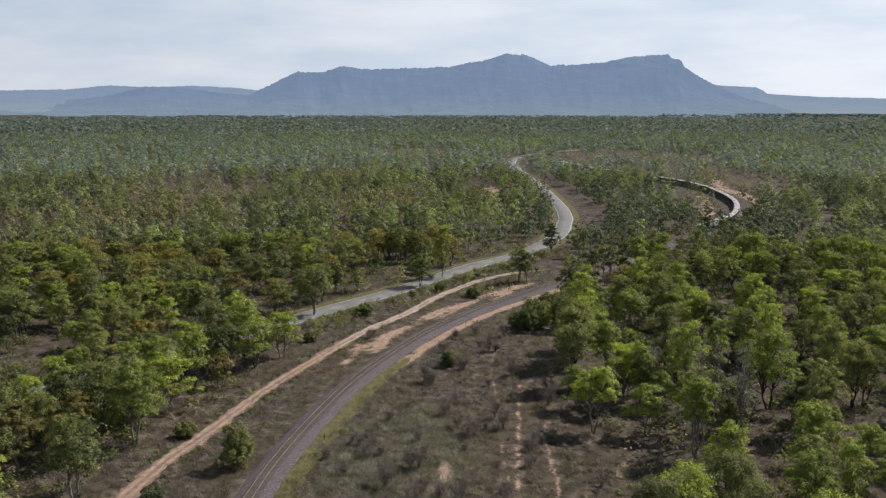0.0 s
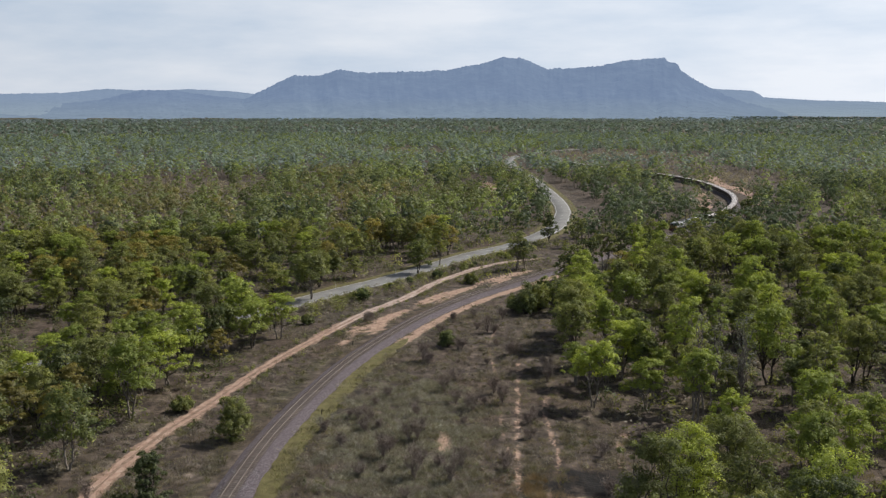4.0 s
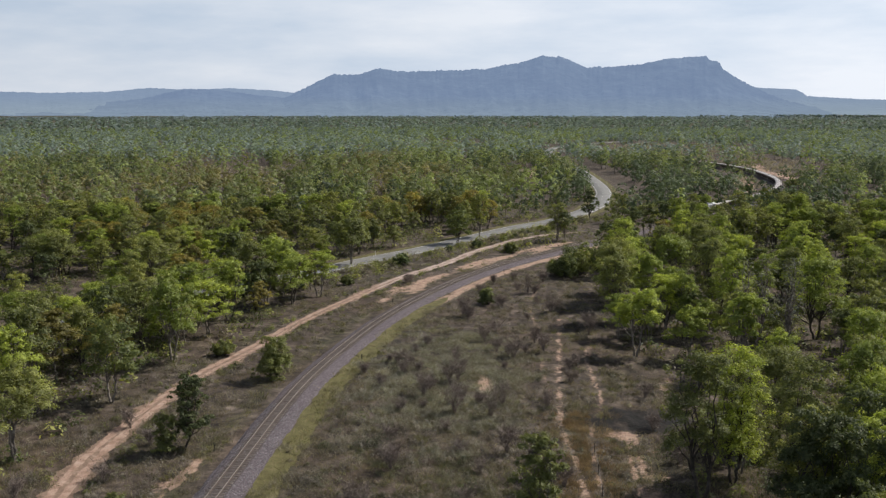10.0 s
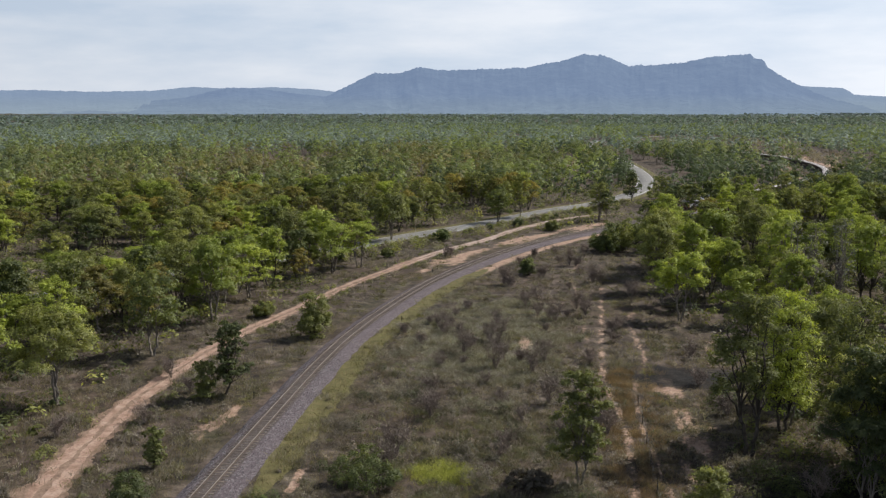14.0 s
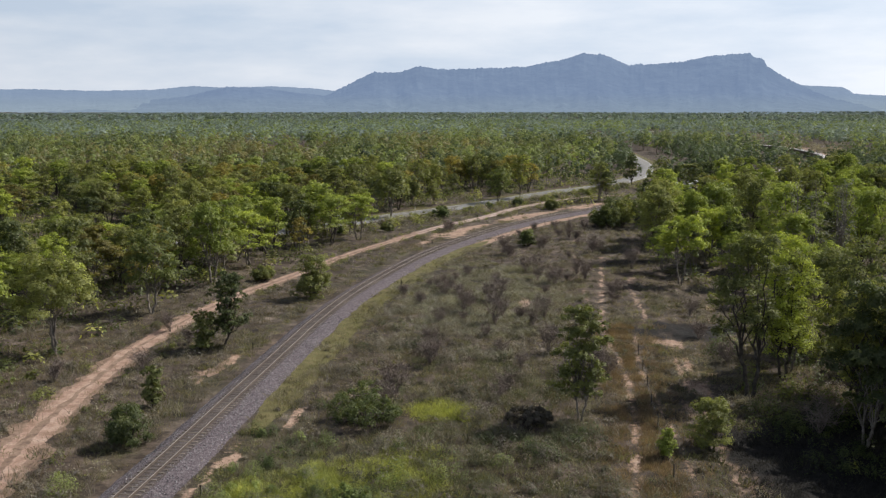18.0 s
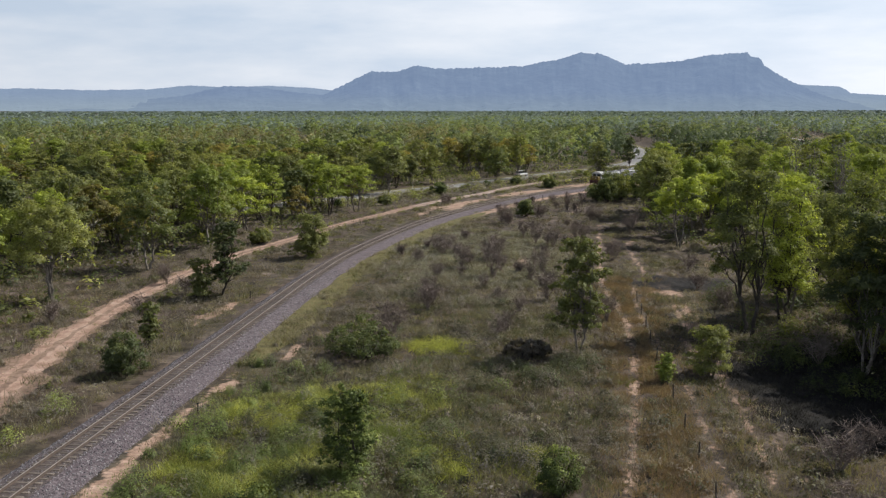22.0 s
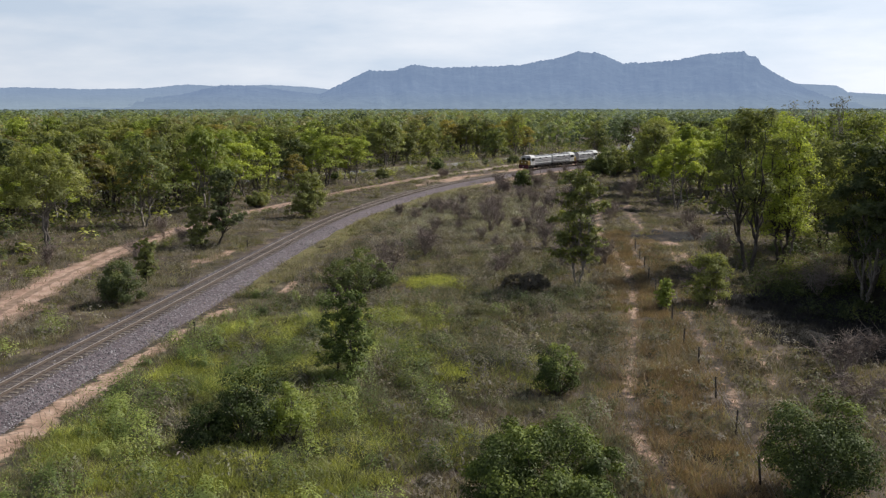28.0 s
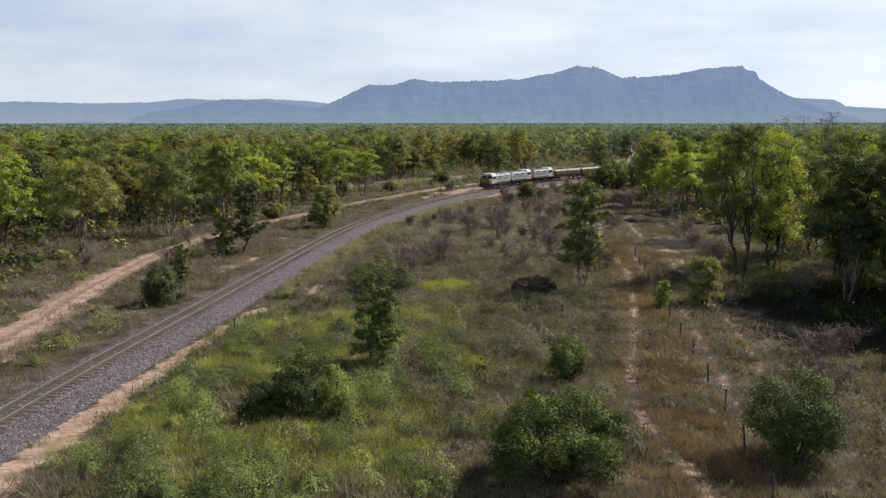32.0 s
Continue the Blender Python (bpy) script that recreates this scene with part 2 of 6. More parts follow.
LEAF_SHRUB = leafy("shrub_leaves", (0.018, 0.028, 0.007), (0.056, 0.082, 0.016), (0.2, 0.24, 0.05), 0.2)
LEAF_PALE = leafy("pale_grey_leaves", (0.13, 0.13, 0.11), (0.2, 0.2, 0.165), (0.28, 0.28, 0.23), 0.2)
# black stalks that carry the tree shade in their colour
SHADE_STUBBLE = leafy("charred_stalks", (0.016, 0.015, 0.014), (0.035, 0.032, 0.03), (0.07, 0.062, 0.055), 0.1)
LEAF_WEED = leafy("weed_leaves", (0.036, 0.054, 0.018), (0.125, 0.168, 0.05), (0.27, 0.32, 0.1), 0.28)
# far leaves carry the blue distance haze in their base colour
LEAF_HAZE = leafy("far_plain_leaves", (0.19, 0.235, 0.25), (0.24, 0.292, 0.305), (0.29, 0.344, 0.352), 0.35, 0.2)
LEAF_DARK = leafy("dark_leaves", (0.05, 0.065, 0.026), (0.112, 0.137, 0.05), (0.24, 0.261, 0.088), 0.48)
LEAF_RUST = leafy("rusty_leaves", (0.123, 0.111, 0.035), (0.259, 0.219, 0.061), (0.422, 0.347, 0.104), 0.48)
GRASS_GREEN = leafy("green_grass_blades", (0.065, 0.069, 0.036), (0.26, 0.262, 0.122), (0.47, 0.45, 0.25), 0.42)
GRASS_DRY = leafy("dry_grass_blades", (0.13, 0.104, 0.072), (0.262, 0.21, 0.146), (0.47, 0.385, 0.27), 0.4)
# distance haze is painted into these two leaf colours as well
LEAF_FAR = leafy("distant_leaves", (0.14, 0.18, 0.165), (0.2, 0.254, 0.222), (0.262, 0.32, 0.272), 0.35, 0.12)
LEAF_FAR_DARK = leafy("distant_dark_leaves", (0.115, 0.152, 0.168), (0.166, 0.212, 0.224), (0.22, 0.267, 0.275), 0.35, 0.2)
GRASS_TALL = leafy("tall_green_grass", (0.115, 0.13, 0.036), (0.4, 0.42, 0.125), (0.6, 0.6, 0.24), 0.45)
GRASS_PALE = leafy("bleached_grass_blades", (0.2, 0.178, 0.16), (0.4, 0.362, 0.33), (0.58, 0.53, 0.49), 0.4, 0.35)
GRASS_GREY = leafy("grey_green_grass", (0.105, 0.104, 0.072), (0.245, 0.236, 0.168), (0.385, 0.368, 0.272), 0.42, 0.35)
GRASS_RED = leafy("russet_grass", (0.12, 0.08, 0.062), (0.235, 0.165, 0.128), (0.36, 0.265, 0.21), 0.35, 0.4)
SCRUB = leafy("dry_scrub_twigs", (0.143, 0.118, 0.108), (0.278, 0.24, 0.22), (0.425, 0.374, 0.344), 0.45, 0.2)
SCRUB_OLIVE = leafy("dull_olive_scrub", (0.06, 0.06, 0.036), (0.147, 0.145, 0.09), (0.275, 0.262, 0.172), 0.45, 0.22)
# dry brush colour darkened to carry a tree's cast shadow
SCRUB_SHADOW = leafy("dark_withered_brush", (0.085, 0.07, 0.062), (0.19, 0.158, 0.14), (0.32, 0.268, 0.24), 0.42)
SCRUB_BROWN = leafy("brown_scrub", (0.09, 0.072, 0.063), (0.203, 0.163, 0.143), (0.34, 0.28, 0.25), 0.45, 0.22)
GREEN_MOUND = leafy("lush_weed_leaves", (0.075, 0.095, 0.03), (0.255, 0.298, 0.092), (0.44, 0.47, 0.16), 0.42)
# bluest haze colour, for the last trees before the mountains
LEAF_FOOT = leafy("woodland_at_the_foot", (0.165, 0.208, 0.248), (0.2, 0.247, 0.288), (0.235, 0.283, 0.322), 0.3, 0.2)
SAND_PALE = grainy("bleached_sand", [(0.3, (0.33, 0.245, 0.2)), (0.5, (0.465, 0.36, 0.308)), (0.75, (0.59, 0.48, 0.42))], 0.7, 0.95, fine=5, bump=0.5, dist=0.08)
DIRT = grainy("trodden_dirt", [(0.3, (0.165, 0.11, 0.08)), (0.5, (0.265, 0.182, 0.136)), (0.75, (0.37, 0.27, 0.208))], 0.9, 0.95, fine=4, bump=0.5, dist=0.08)
TRACK_BED = grainy("dusty_track_bed", [(0.3, (0.06, 0.048, 0.046)), (0.55, (0.105, 0.085, 0.08)), (0.8, (0.17, 0.14, 0.13))], 2.2, 0.9, fine=8, bump=0.8, dist=0.08)


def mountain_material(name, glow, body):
    """Wooded slopes behind kilometres of bright air: the haze is put in as emission over dark, faintly lit ground."""
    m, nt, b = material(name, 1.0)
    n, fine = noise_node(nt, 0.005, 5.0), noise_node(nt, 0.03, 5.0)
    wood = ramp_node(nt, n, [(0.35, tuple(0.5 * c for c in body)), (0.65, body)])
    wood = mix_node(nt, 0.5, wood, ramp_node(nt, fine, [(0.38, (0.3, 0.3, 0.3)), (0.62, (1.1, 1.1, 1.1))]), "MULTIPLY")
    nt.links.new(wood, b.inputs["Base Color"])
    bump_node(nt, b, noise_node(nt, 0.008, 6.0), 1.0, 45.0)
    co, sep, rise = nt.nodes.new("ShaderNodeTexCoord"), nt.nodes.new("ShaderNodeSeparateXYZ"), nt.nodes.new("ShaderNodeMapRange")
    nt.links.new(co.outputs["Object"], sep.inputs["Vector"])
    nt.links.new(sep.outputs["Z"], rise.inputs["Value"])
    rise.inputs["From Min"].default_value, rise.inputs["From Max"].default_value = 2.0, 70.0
    # the emitted haze is made paler towards the foot
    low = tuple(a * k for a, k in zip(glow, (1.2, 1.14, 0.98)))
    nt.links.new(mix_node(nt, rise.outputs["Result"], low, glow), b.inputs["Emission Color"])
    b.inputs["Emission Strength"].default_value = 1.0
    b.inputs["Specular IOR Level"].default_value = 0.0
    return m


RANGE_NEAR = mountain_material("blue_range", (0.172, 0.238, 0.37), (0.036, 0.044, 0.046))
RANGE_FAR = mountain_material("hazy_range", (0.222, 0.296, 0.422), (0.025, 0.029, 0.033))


# ---- building helpers ----
def raw_mesh(name, verts, faces, mats, tint=None, slots=None, smooth=False):
    """A mesh from arrays: all faces have the same number of corners."""
    verts, faces = np.asarray(verts, np.float32), np.asarray(faces, np.int32)
    n, k = faces.shape
    me = bpy.data.meshes.new(name)
    me.vertices.add(len(verts))
    me.vertices.foreach_set("co", verts.ravel())
    me.loops.add(n * k)
    me.loops.foreach_set("vertex_index", faces.ravel())
    me.polygons.add(n)
    me.polygons.foreach_set("loop_start", np.arange(0, n * k, k, dtype=np.int32))
    for m in mats:
        me.materials.append(m)
    if slots is not None:
        me.polygons.foreach_set("material_index", np.asarray(slots, np.int32))
    if smooth:
        me.polygons.foreach_set("use_smooth", np.ones(n, bool))
    if tint is not None:
        for key, values in (tint.items() if isinstance(tint, dict) else (("tint", tint),)):
            me.attributes.new(key, "FLOAT", "POINT").data.foreach_set("value", np.asarray(values, np.float32))
    me.update(calc_edges=True)
    return me


def part(name, bm, mat, parent, label=""):
    """Links a bmesh (or a ready mesh) as one object under a thing or a part."""
    if isinstance(bm, bmesh.types.BMesh):
        me = bpy.data.meshes.new(name)
        bm.to_mesh(me)
        bm.free()
        me.materials.append(mat)
    else:
        me = bm
    ob = new(name, me)
    ob.parent = parent
    return tagged(ob, label)


def box(bm, x0, x1, y0, y1, z0, z1, bevel=0.0):
    r = bmesh.ops.create_cube(bm, size=1.0)
    for v in r["verts"]:
        v.co = Vector(((x0 + x1) / 2 + v.co.x * (x1 - x0), (y0 + y1) / 2 + v.co.y * (y1 - y0), (z0 + z1) / 2 + v.co.z * (z1 - z0)))
    if bevel:
        edges = list({e for v in r["verts"] for e in v.link_edges})
        bmesh.ops.bevel(bm, geom=edges, offset=bevel, segments=2, affect="EDGES", profile=0.6)
    return bm


def cylinder(bm, a, b, r0, r1, n=12):
    a, b = Vector(a), Vector(b)
    r = bmesh.ops.create_cone(bm, cap_ends=True, segments=n, radius1=r0, radius2=r1, depth=(b - a).length)
    bmesh.ops.transform(bm, matrix=Matrix.Translation((a + b) / 2) @ (b - a).to_track_quat("Z", "Y").to_matrix().to_4x4(), verts=r["verts"])
    return bm


def course(points, step):
    """A smooth line through points, as even samples, their directions and the running length."""
    p = np.array(points, float)
    q = np.vstack([2 * p[0] - p[1], p, 2 * p[-1] - p[-2]])
    u = np.linspace(0, 1, 30, endpoint=False)[:, None]
    out = []
    for k in range(len(p) - 1):
        a, b, c, d = q[k : k + 4]
        out.append(0.5 * (2 * b + (c - a) * u + (2 * a - 5 * b + 4 * c - d) * u**2 + (3 * b - a - 3 * c + d) * u**3))
    out = np.vstack(out + [p[-1:]])
    for _ in range(2):
        s = np.r_[0, np.cumsum(np.linalg.norm(np.diff(out, axis=0), axis=1))]
        e = np.arange(0, s[-1], step)
        out = np.stack([np.interp(e, s, out[:, 0]), np.interp(e, s, out[:, 1])], 1)
    way = np.gradient(out, axis=0)
    way /= np.linalg.norm(way, axis=1, keepdims=True)
    return out, way, np.arange(len(out)) * step


def away(x, y, line):
    """The distance of points from a line of samples, in blocks."""
    x, y = np.ravel(x), np.ravel(y)
    best = np.full(len(x), 1e9)
    for k in range(0, len(line), 40):
        part_of = line[k : k + 40]
        best = np.minimum(best, ((x[:, None] - part_of[:, 0]) ** 2 + (y[:, None] - part_of[:, 1]) ** 2).min(1))
    return np.sqrt(best)


def waves(x, y, seed, size):
    """A cheap smooth field about -1 to 1."""
    r = np.random.RandomState(seed)
    out = 0
    for k in range(6):
        a, f, p = r.uniform(0, 6.28), (1.7**k) / size, r.uniform(0, 6.28)
        w = x * math.cos(a) + y * math.sin(a)
        v = -x * math.sin(a) + y * math.cos(a)
        out = out + np.sin(w * f * 6.28 + p + 1.3 * np.sin(v * f * 4 + p)) / (1.35**k)
    return out / 2.2


# ---- the plan ----
RAIL_LINE = course([(-25, -60), (-23.8, 0), (-22.9, 30), (-22.3, 52.6), (-21, 76), (-20.2, 92), (-19.3, 109), (-18.4, 124), (-16.6, 141), (-12.8, 162), (-8.3, 181), (-2, 200), (7, 222),
                    (18.5, 243), (28.5, 257), (39, 272), (54, 292), (71, 316), (90, 344), (107, 368), (124, 391), (141, 419), (153, 447), (164, 485), (170, 530), (171, 567),
                    (165, 608), (147, 660), (131, 709), (118, 770), (105, 840), (95, 900)], 1.0)
ROAD_LINE = course([(-420, -260), (-250, -70), (-150, 60), (-110, 118), (-71, 173), (-58, 193), (-45, 209), (-31.5, 226.5), (-24, 239), (-15, 252), (-4, 267), (8, 287), (23, 312), (37, 330), (48, 351), (60, 382), (67.5, 418),
                    (71, 440), (74.5, 484), (77, 575), (77.2, 657), (77, 735), (80, 812), (91, 873), (106, 916), (140, 975), (190, 1030)], 2.0)
PATH_LINE = course([(-31, 30), (-32.5, 60), (-34, 74), (-35.5, 84), (-36.5, 96), (-37, 109), (-36, 125), (-33.4, 142), (-29, 158), (-24, 178), (-18, 196), (-8.6, 222), (1, 241), (11, 265), (24, 287), (34, 297), (46, 304)], 1.0)
rail_xy, road_xy, path_xy = RAIL_LINE[0], ROAD_LINE[0], PATH_LINE[0]


def soil(x, y):
    """The height of the ground."""
    x, y = np.asarray(x, float), np.asarray(y, float)
    shape = x.shape
    x, y = x.ravel(), y.ravel()
    near = np.minimum(np.minimum(away(x, y, rail_xy[::4]) - 3.5, away(x, y, road_xy[::3]) - 5), away(x, y, path_xy[::4]) - 2.5)
    k = np.clip(near / 7, 0, 1)
    return (k * k * (3 - 2 * k) * (0.22 * waves(x, y, 3, 26) + 0.09 * waves(x, y, 4, 5))).reshape(shape)


def soil_at(x, y):
    return float(soil(np.array([x]), np.array([y]))[0])


def lushness(x, y):
    """How green the growth is: a wet patch beside the line and the shoulder of the ballast."""
    r = away(x, y, rail_xy[::3])
    right = x > np.interp(y, rail_xy[:, 1], rail_xy[:, 0])
    wet = np.clip(1.2 - ((x + 8) / 11) ** 2 - ((y - 50) / 31) ** 4, 0, 1) * np.clip(0.75 + 0.6 * waves(x, y, 9, 13), 0, 1)
    verge = np.clip(1 - abs(r - 5.0) / 2.2, 0, 1) * np.where(right, 0.9, 0.5) * np.clip(0.6 + 0.5 * waves(x, y, 12, 9), 0, 1)
    far = 0.5 * np.clip((np.hypot(x, y) - 1000) / 300, 0, 1)
    return np.clip(np.maximum(np.maximum(np.where(right, wet, 0.25 * wet), verge * (y < 420)), far), 0, 1)


def burn_and_shade(x, y):
    """Where the ground is painted black: the tall trees' shade put into the colour, with some burn."""
    a = 2.1 - ((x - 35.5) / 9.0) ** 2 - ((y - 76) / 11) ** 2 + 0.5 * waves(x, y, 19, 9)
    b = 1.0 - ((x - 29) / 9) ** 2 - ((y - 122) / 6) ** 2 + 0.4 * waves(x, y, 20, 6)
    return np.clip(1.6 * np.maximum(a, 0.8 * b), 0, 1.0)


def worn(x, y):
    """How far the soil is bare: foot and wheel tracks, eroded patches and the sandy edge of the ballast."""
    out = np.zeros(len(x))
    near = np.flatnonzero((x > -60) & (x < 110) & (y > 20) & (y < 360))
    u, v = x[near], y[near]
    most = np.zeros(len(near))
    for line, wide, deep in ((TRACK_LINE, 0.7, 0.66), (TRACK_TWO, 0.5, 0.6), *((t, 0.45, 0.62) for t in SIDE_TRACKS), *((t, 0.7, 0.82) for t in FURROWS)):
        breaks = 0.62 + 0.55 * waves(u, v, 131 + int(40 * wide), 9) + 0.25 * waves(u, v, 132, 3.1)
        most = np.maximum(most, deep * np.clip(1.25 - away(u, v, line[0]) / wide, 0, 1) * np.clip(breaks, 0, 1))
    for cx, cy, rx, ry in ((24.8, 116.8, 1.5, 1.6), (25.0, 97.5, 1.1, 2.6), (-26.2, 99.5, 0.8, 3.6), (-24.6, 105.5, 0.7, 2.6), (-29.8, 150, 0.8, 5.0), (8.9, 138, 1.1, 5.0), (-16.4, 75.4, 0.9, 2.0), (-13.4, 86, 0.5, 3.4), (25.4, 73, 1.2, 2.4), (23.9, 78.5, 1.0, 2.6)):
        most = np.maximum(most, np.clip(1.3 - np.hypot((u - cx) / rx, (v - cy) / ry) + 0.4 * waves(u, v, 134, 3.3), 0, 1))
    side = u - np.interp(v, rail_xy[:285, 1], rail_xy[:285, 0])
    edge = np.clip(1.15 - abs(side - 4.0 - 0.3 * waves(u, v, 136, 7)) / np.interp(v, [30, 45, 60, 75], [1.5, 1.35, 0.9, 0.4]) + 0.22 * waves(u, v, 135, 2.6), 0, 1)
    most = np.maximum(most, edge * np.interp(v, [56, 66, 76, 90], [1.0, 0.75, 0.4, 0.0]))
    bend = np.flatnonzero((v > 185) & (away(u, v, rail_xy[::4]) < 16))
    gap = (u[bend, None] - rail_xy[None, 200:380, 0]) ** 2 + (v[bend, None] - rail_xy[None, 200:380, 1]) ** 2
    at = gap.argmin(1) + 200
    way = RAIL_LINE[1][at]
    off = (u[bend] - rail_xy[at, 0]) * -way[:, 1] + (v[bend] - rail_xy[at, 1]) * way[:, 0]
    span = np.clip((at - 248) / 12, 0, 1) * np.clip((362 - at) / 14, 0, 1)
    right = np.clip(1.35 - abs(off + 4.5) / 1.3 + 0.3 * waves(at * 1.0, off, 138, 9), 0, 1) * span
    left = np.clip(0.85 - abs(off - 7.0) / 3.4 + 0.75 * waves(at * 0.22, off * 1.9, 139, 7), 0, 1) * span * (off > 3.4)
    most[bend] = np.maximum(most[bend], np.maximum(right, left))
    out[near] = most
    return np.clip(out, 0, 1)


def build_ground():
    xs = np.r_[-4900, -3200, -2000, -1200, -700, -420, -260, -190, np.arange(-150, -26.1, 1.5), np.arange(-25.6, -11.9, 0.4), np.arange(-10.5, 7.6, 1.5), np.arange(8, 30.1, 0.4), np.arange(31.5, 150.1, 1.5), 190, 260, 420, 700, 1200, 2000, 3200, 4900]
    ys = np.r_[-4900, -2500, -1000, -400, -150, -60, np.arange(-20, 29.6, 1.5), np.arange(30, 130.1, 0.6), np.arange(131.5, 340.1, 1.5), 400, 480, 600, 800, 1100, 1500, 2000, 2600, 3400, 4900]
    gx, gy = np.meshgrid(xs, ys)
    v = np.stack([gx, gy, soil(gx, gy)], -1).reshape(-1, 3)
    nx, ny = len(xs), len(ys)
    i = (np.arange(ny - 1)[:, None] * nx + np.arange(nx - 1)).ravel()
    me = raw_mesh("ground", v, np.stack([i, i + 1, i + nx + 1, i + nx], 1), [GROUND], {"lush": lushness(v[:, 0], v[:, 1]), "char": burn_and_shade(v[:, 0], v[:, 1]), "bare": worn(v[:, 0], v[:, 1])}, smooth=True)
    tagged(new("ground", me), "dry savanna ground with brown grass and reddish soil", "ground", kind="structure")


def ribbon(name, line, profile, mat, ragged=0.0, seed=1, lo=0, hi=None, rise=0.03, wide=None, taper=0):
    """A strip along a line: profile is a row of (offset to the left, height)."""
    pts, way, _ = line
    pts, way = pts[lo:hi], way[lo:hi]
    swell = np.interp(pts[:, 1], *wide) if wide else 1.0
    side = np.stack([-way[:, 1], way[:, 0]], 1)
    rows = []
    centre = sum(o for o, z in profile) / len(profile) if taper else 0.0
    thin = np.clip((np.minimum(np.arange(len(pts)), len(pts) - 1 - np.arange(len(pts))) + 0.3) / taper, 0, 1) ** 0.6 if taper else 1.0
    for k, (o, z) in enumerate(profile):
        edge = k in (0, len(profile) - 1)
        off = o + (ragged * (0.8 * waves(pts[:, 0], pts[:, 1], seed + k, 13) + 0.5 * waves(pts[:, 0], pts[:, 1], seed + 50 + k, 5.1)) if edge and ragged else 0)
        off = np.broadcast_to((centre + (off - centre) * thin) * swell, len(pts))
        xy = pts + side * off[:, None]
        rows.append(np.c_[xy, soil(xy[:, 0], xy[:, 1]) + z + rise])
    v = np.stack(rows, 1).reshape(-1, 3)
    n, k = len(pts), len(profile)
    i = (np.arange(n - 1)[:, None] * k + np.arange(k - 1)).ravel()
    return raw_mesh(name, v, np.stack([i + 1, i, i + k, i + k + 1], 1), [mat])


# ---- far mountains ----
def mountain_range(name, label, radius, depth, profile, mat, rough, seed, low=1.0):
    """A range on an arc round the plain: its crest by bearing and height, its slopes cut by gullies."""
    b = np.arange(profile[0][0] - 1.0, profile[-1][0] + 1.0, 0.06)
    h = np.interp(b, [p[0] for p in profile], [p[1] for p in profile], left=0, right=0)
    crest = rough * (waves(b * 40, b * 0, seed, 33) + 0.7 * waves(b * 40, b * 0, seed + 1, 7)) * np.clip(h / 40, 0, 1)
    u = np.r_[np.linspace(0, 1, 26), 1.08, 1.25]
    rows = []
    for s in u:
        k = np.clip(s, 0, 1)
        rise = (0.12 * k + 0.88 * k**3.2) if s <= 1 else (0.9 if s < 1.1 else 0)
        gully = (0.05 * waves(b * 30 + 40 * k, b * 0 + 60 * k, seed + 2, 130) + 0.02 * waves(b * 12 + 50 * k, b * 0 + 90 * k, seed + 3, 60)) * np.sin(np.pi * k) if s <= 1 else 0
        z = h * np.clip(rise + gully, 0, 1.0) + crest * k**9
        r = radius - depth * (1 - s) + 40 * waves(b * 30, b * 0 + 20 * s, seed + 5, 90) * math.sin(math.pi * min(s, 1))
        rows.append(np.stack([5 + r * np.sin(np.radians(b)), 4 + r * np.cos(np.radians(b)), z - low], 1))
    v, n, k = np.stack(rows, 0).reshape(-1, 3), len(b), len(u)
    i = (np.arange(k - 1)[:, None] * n + np.arange(n - 1)).ravel()
    me = raw_mesh(name, v, np.stack([i, i + 1, i + n + 1, i + n], 1), [mat], smooth=True)
    return tagged(new(name, me), label, "mountain", kind="structure")


def build_mountains():
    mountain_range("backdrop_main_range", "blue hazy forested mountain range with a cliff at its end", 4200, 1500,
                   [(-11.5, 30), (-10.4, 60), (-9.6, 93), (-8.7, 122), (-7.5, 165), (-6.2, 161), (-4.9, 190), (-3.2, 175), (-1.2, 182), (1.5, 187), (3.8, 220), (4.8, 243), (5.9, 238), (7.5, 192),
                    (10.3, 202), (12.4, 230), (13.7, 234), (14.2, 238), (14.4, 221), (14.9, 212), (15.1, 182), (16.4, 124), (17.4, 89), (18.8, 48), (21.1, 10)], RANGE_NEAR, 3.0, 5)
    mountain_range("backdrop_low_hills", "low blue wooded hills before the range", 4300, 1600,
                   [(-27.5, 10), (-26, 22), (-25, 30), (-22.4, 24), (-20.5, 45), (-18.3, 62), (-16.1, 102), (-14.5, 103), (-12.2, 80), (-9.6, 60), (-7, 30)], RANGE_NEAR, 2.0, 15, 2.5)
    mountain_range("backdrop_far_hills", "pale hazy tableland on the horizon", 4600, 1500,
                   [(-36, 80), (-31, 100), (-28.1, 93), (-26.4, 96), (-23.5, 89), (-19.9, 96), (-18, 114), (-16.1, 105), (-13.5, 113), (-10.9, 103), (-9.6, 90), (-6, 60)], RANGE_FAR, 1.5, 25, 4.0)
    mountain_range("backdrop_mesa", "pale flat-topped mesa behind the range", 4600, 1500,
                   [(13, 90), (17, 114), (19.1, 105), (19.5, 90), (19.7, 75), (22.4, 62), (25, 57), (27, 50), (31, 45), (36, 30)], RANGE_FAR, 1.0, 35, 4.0)


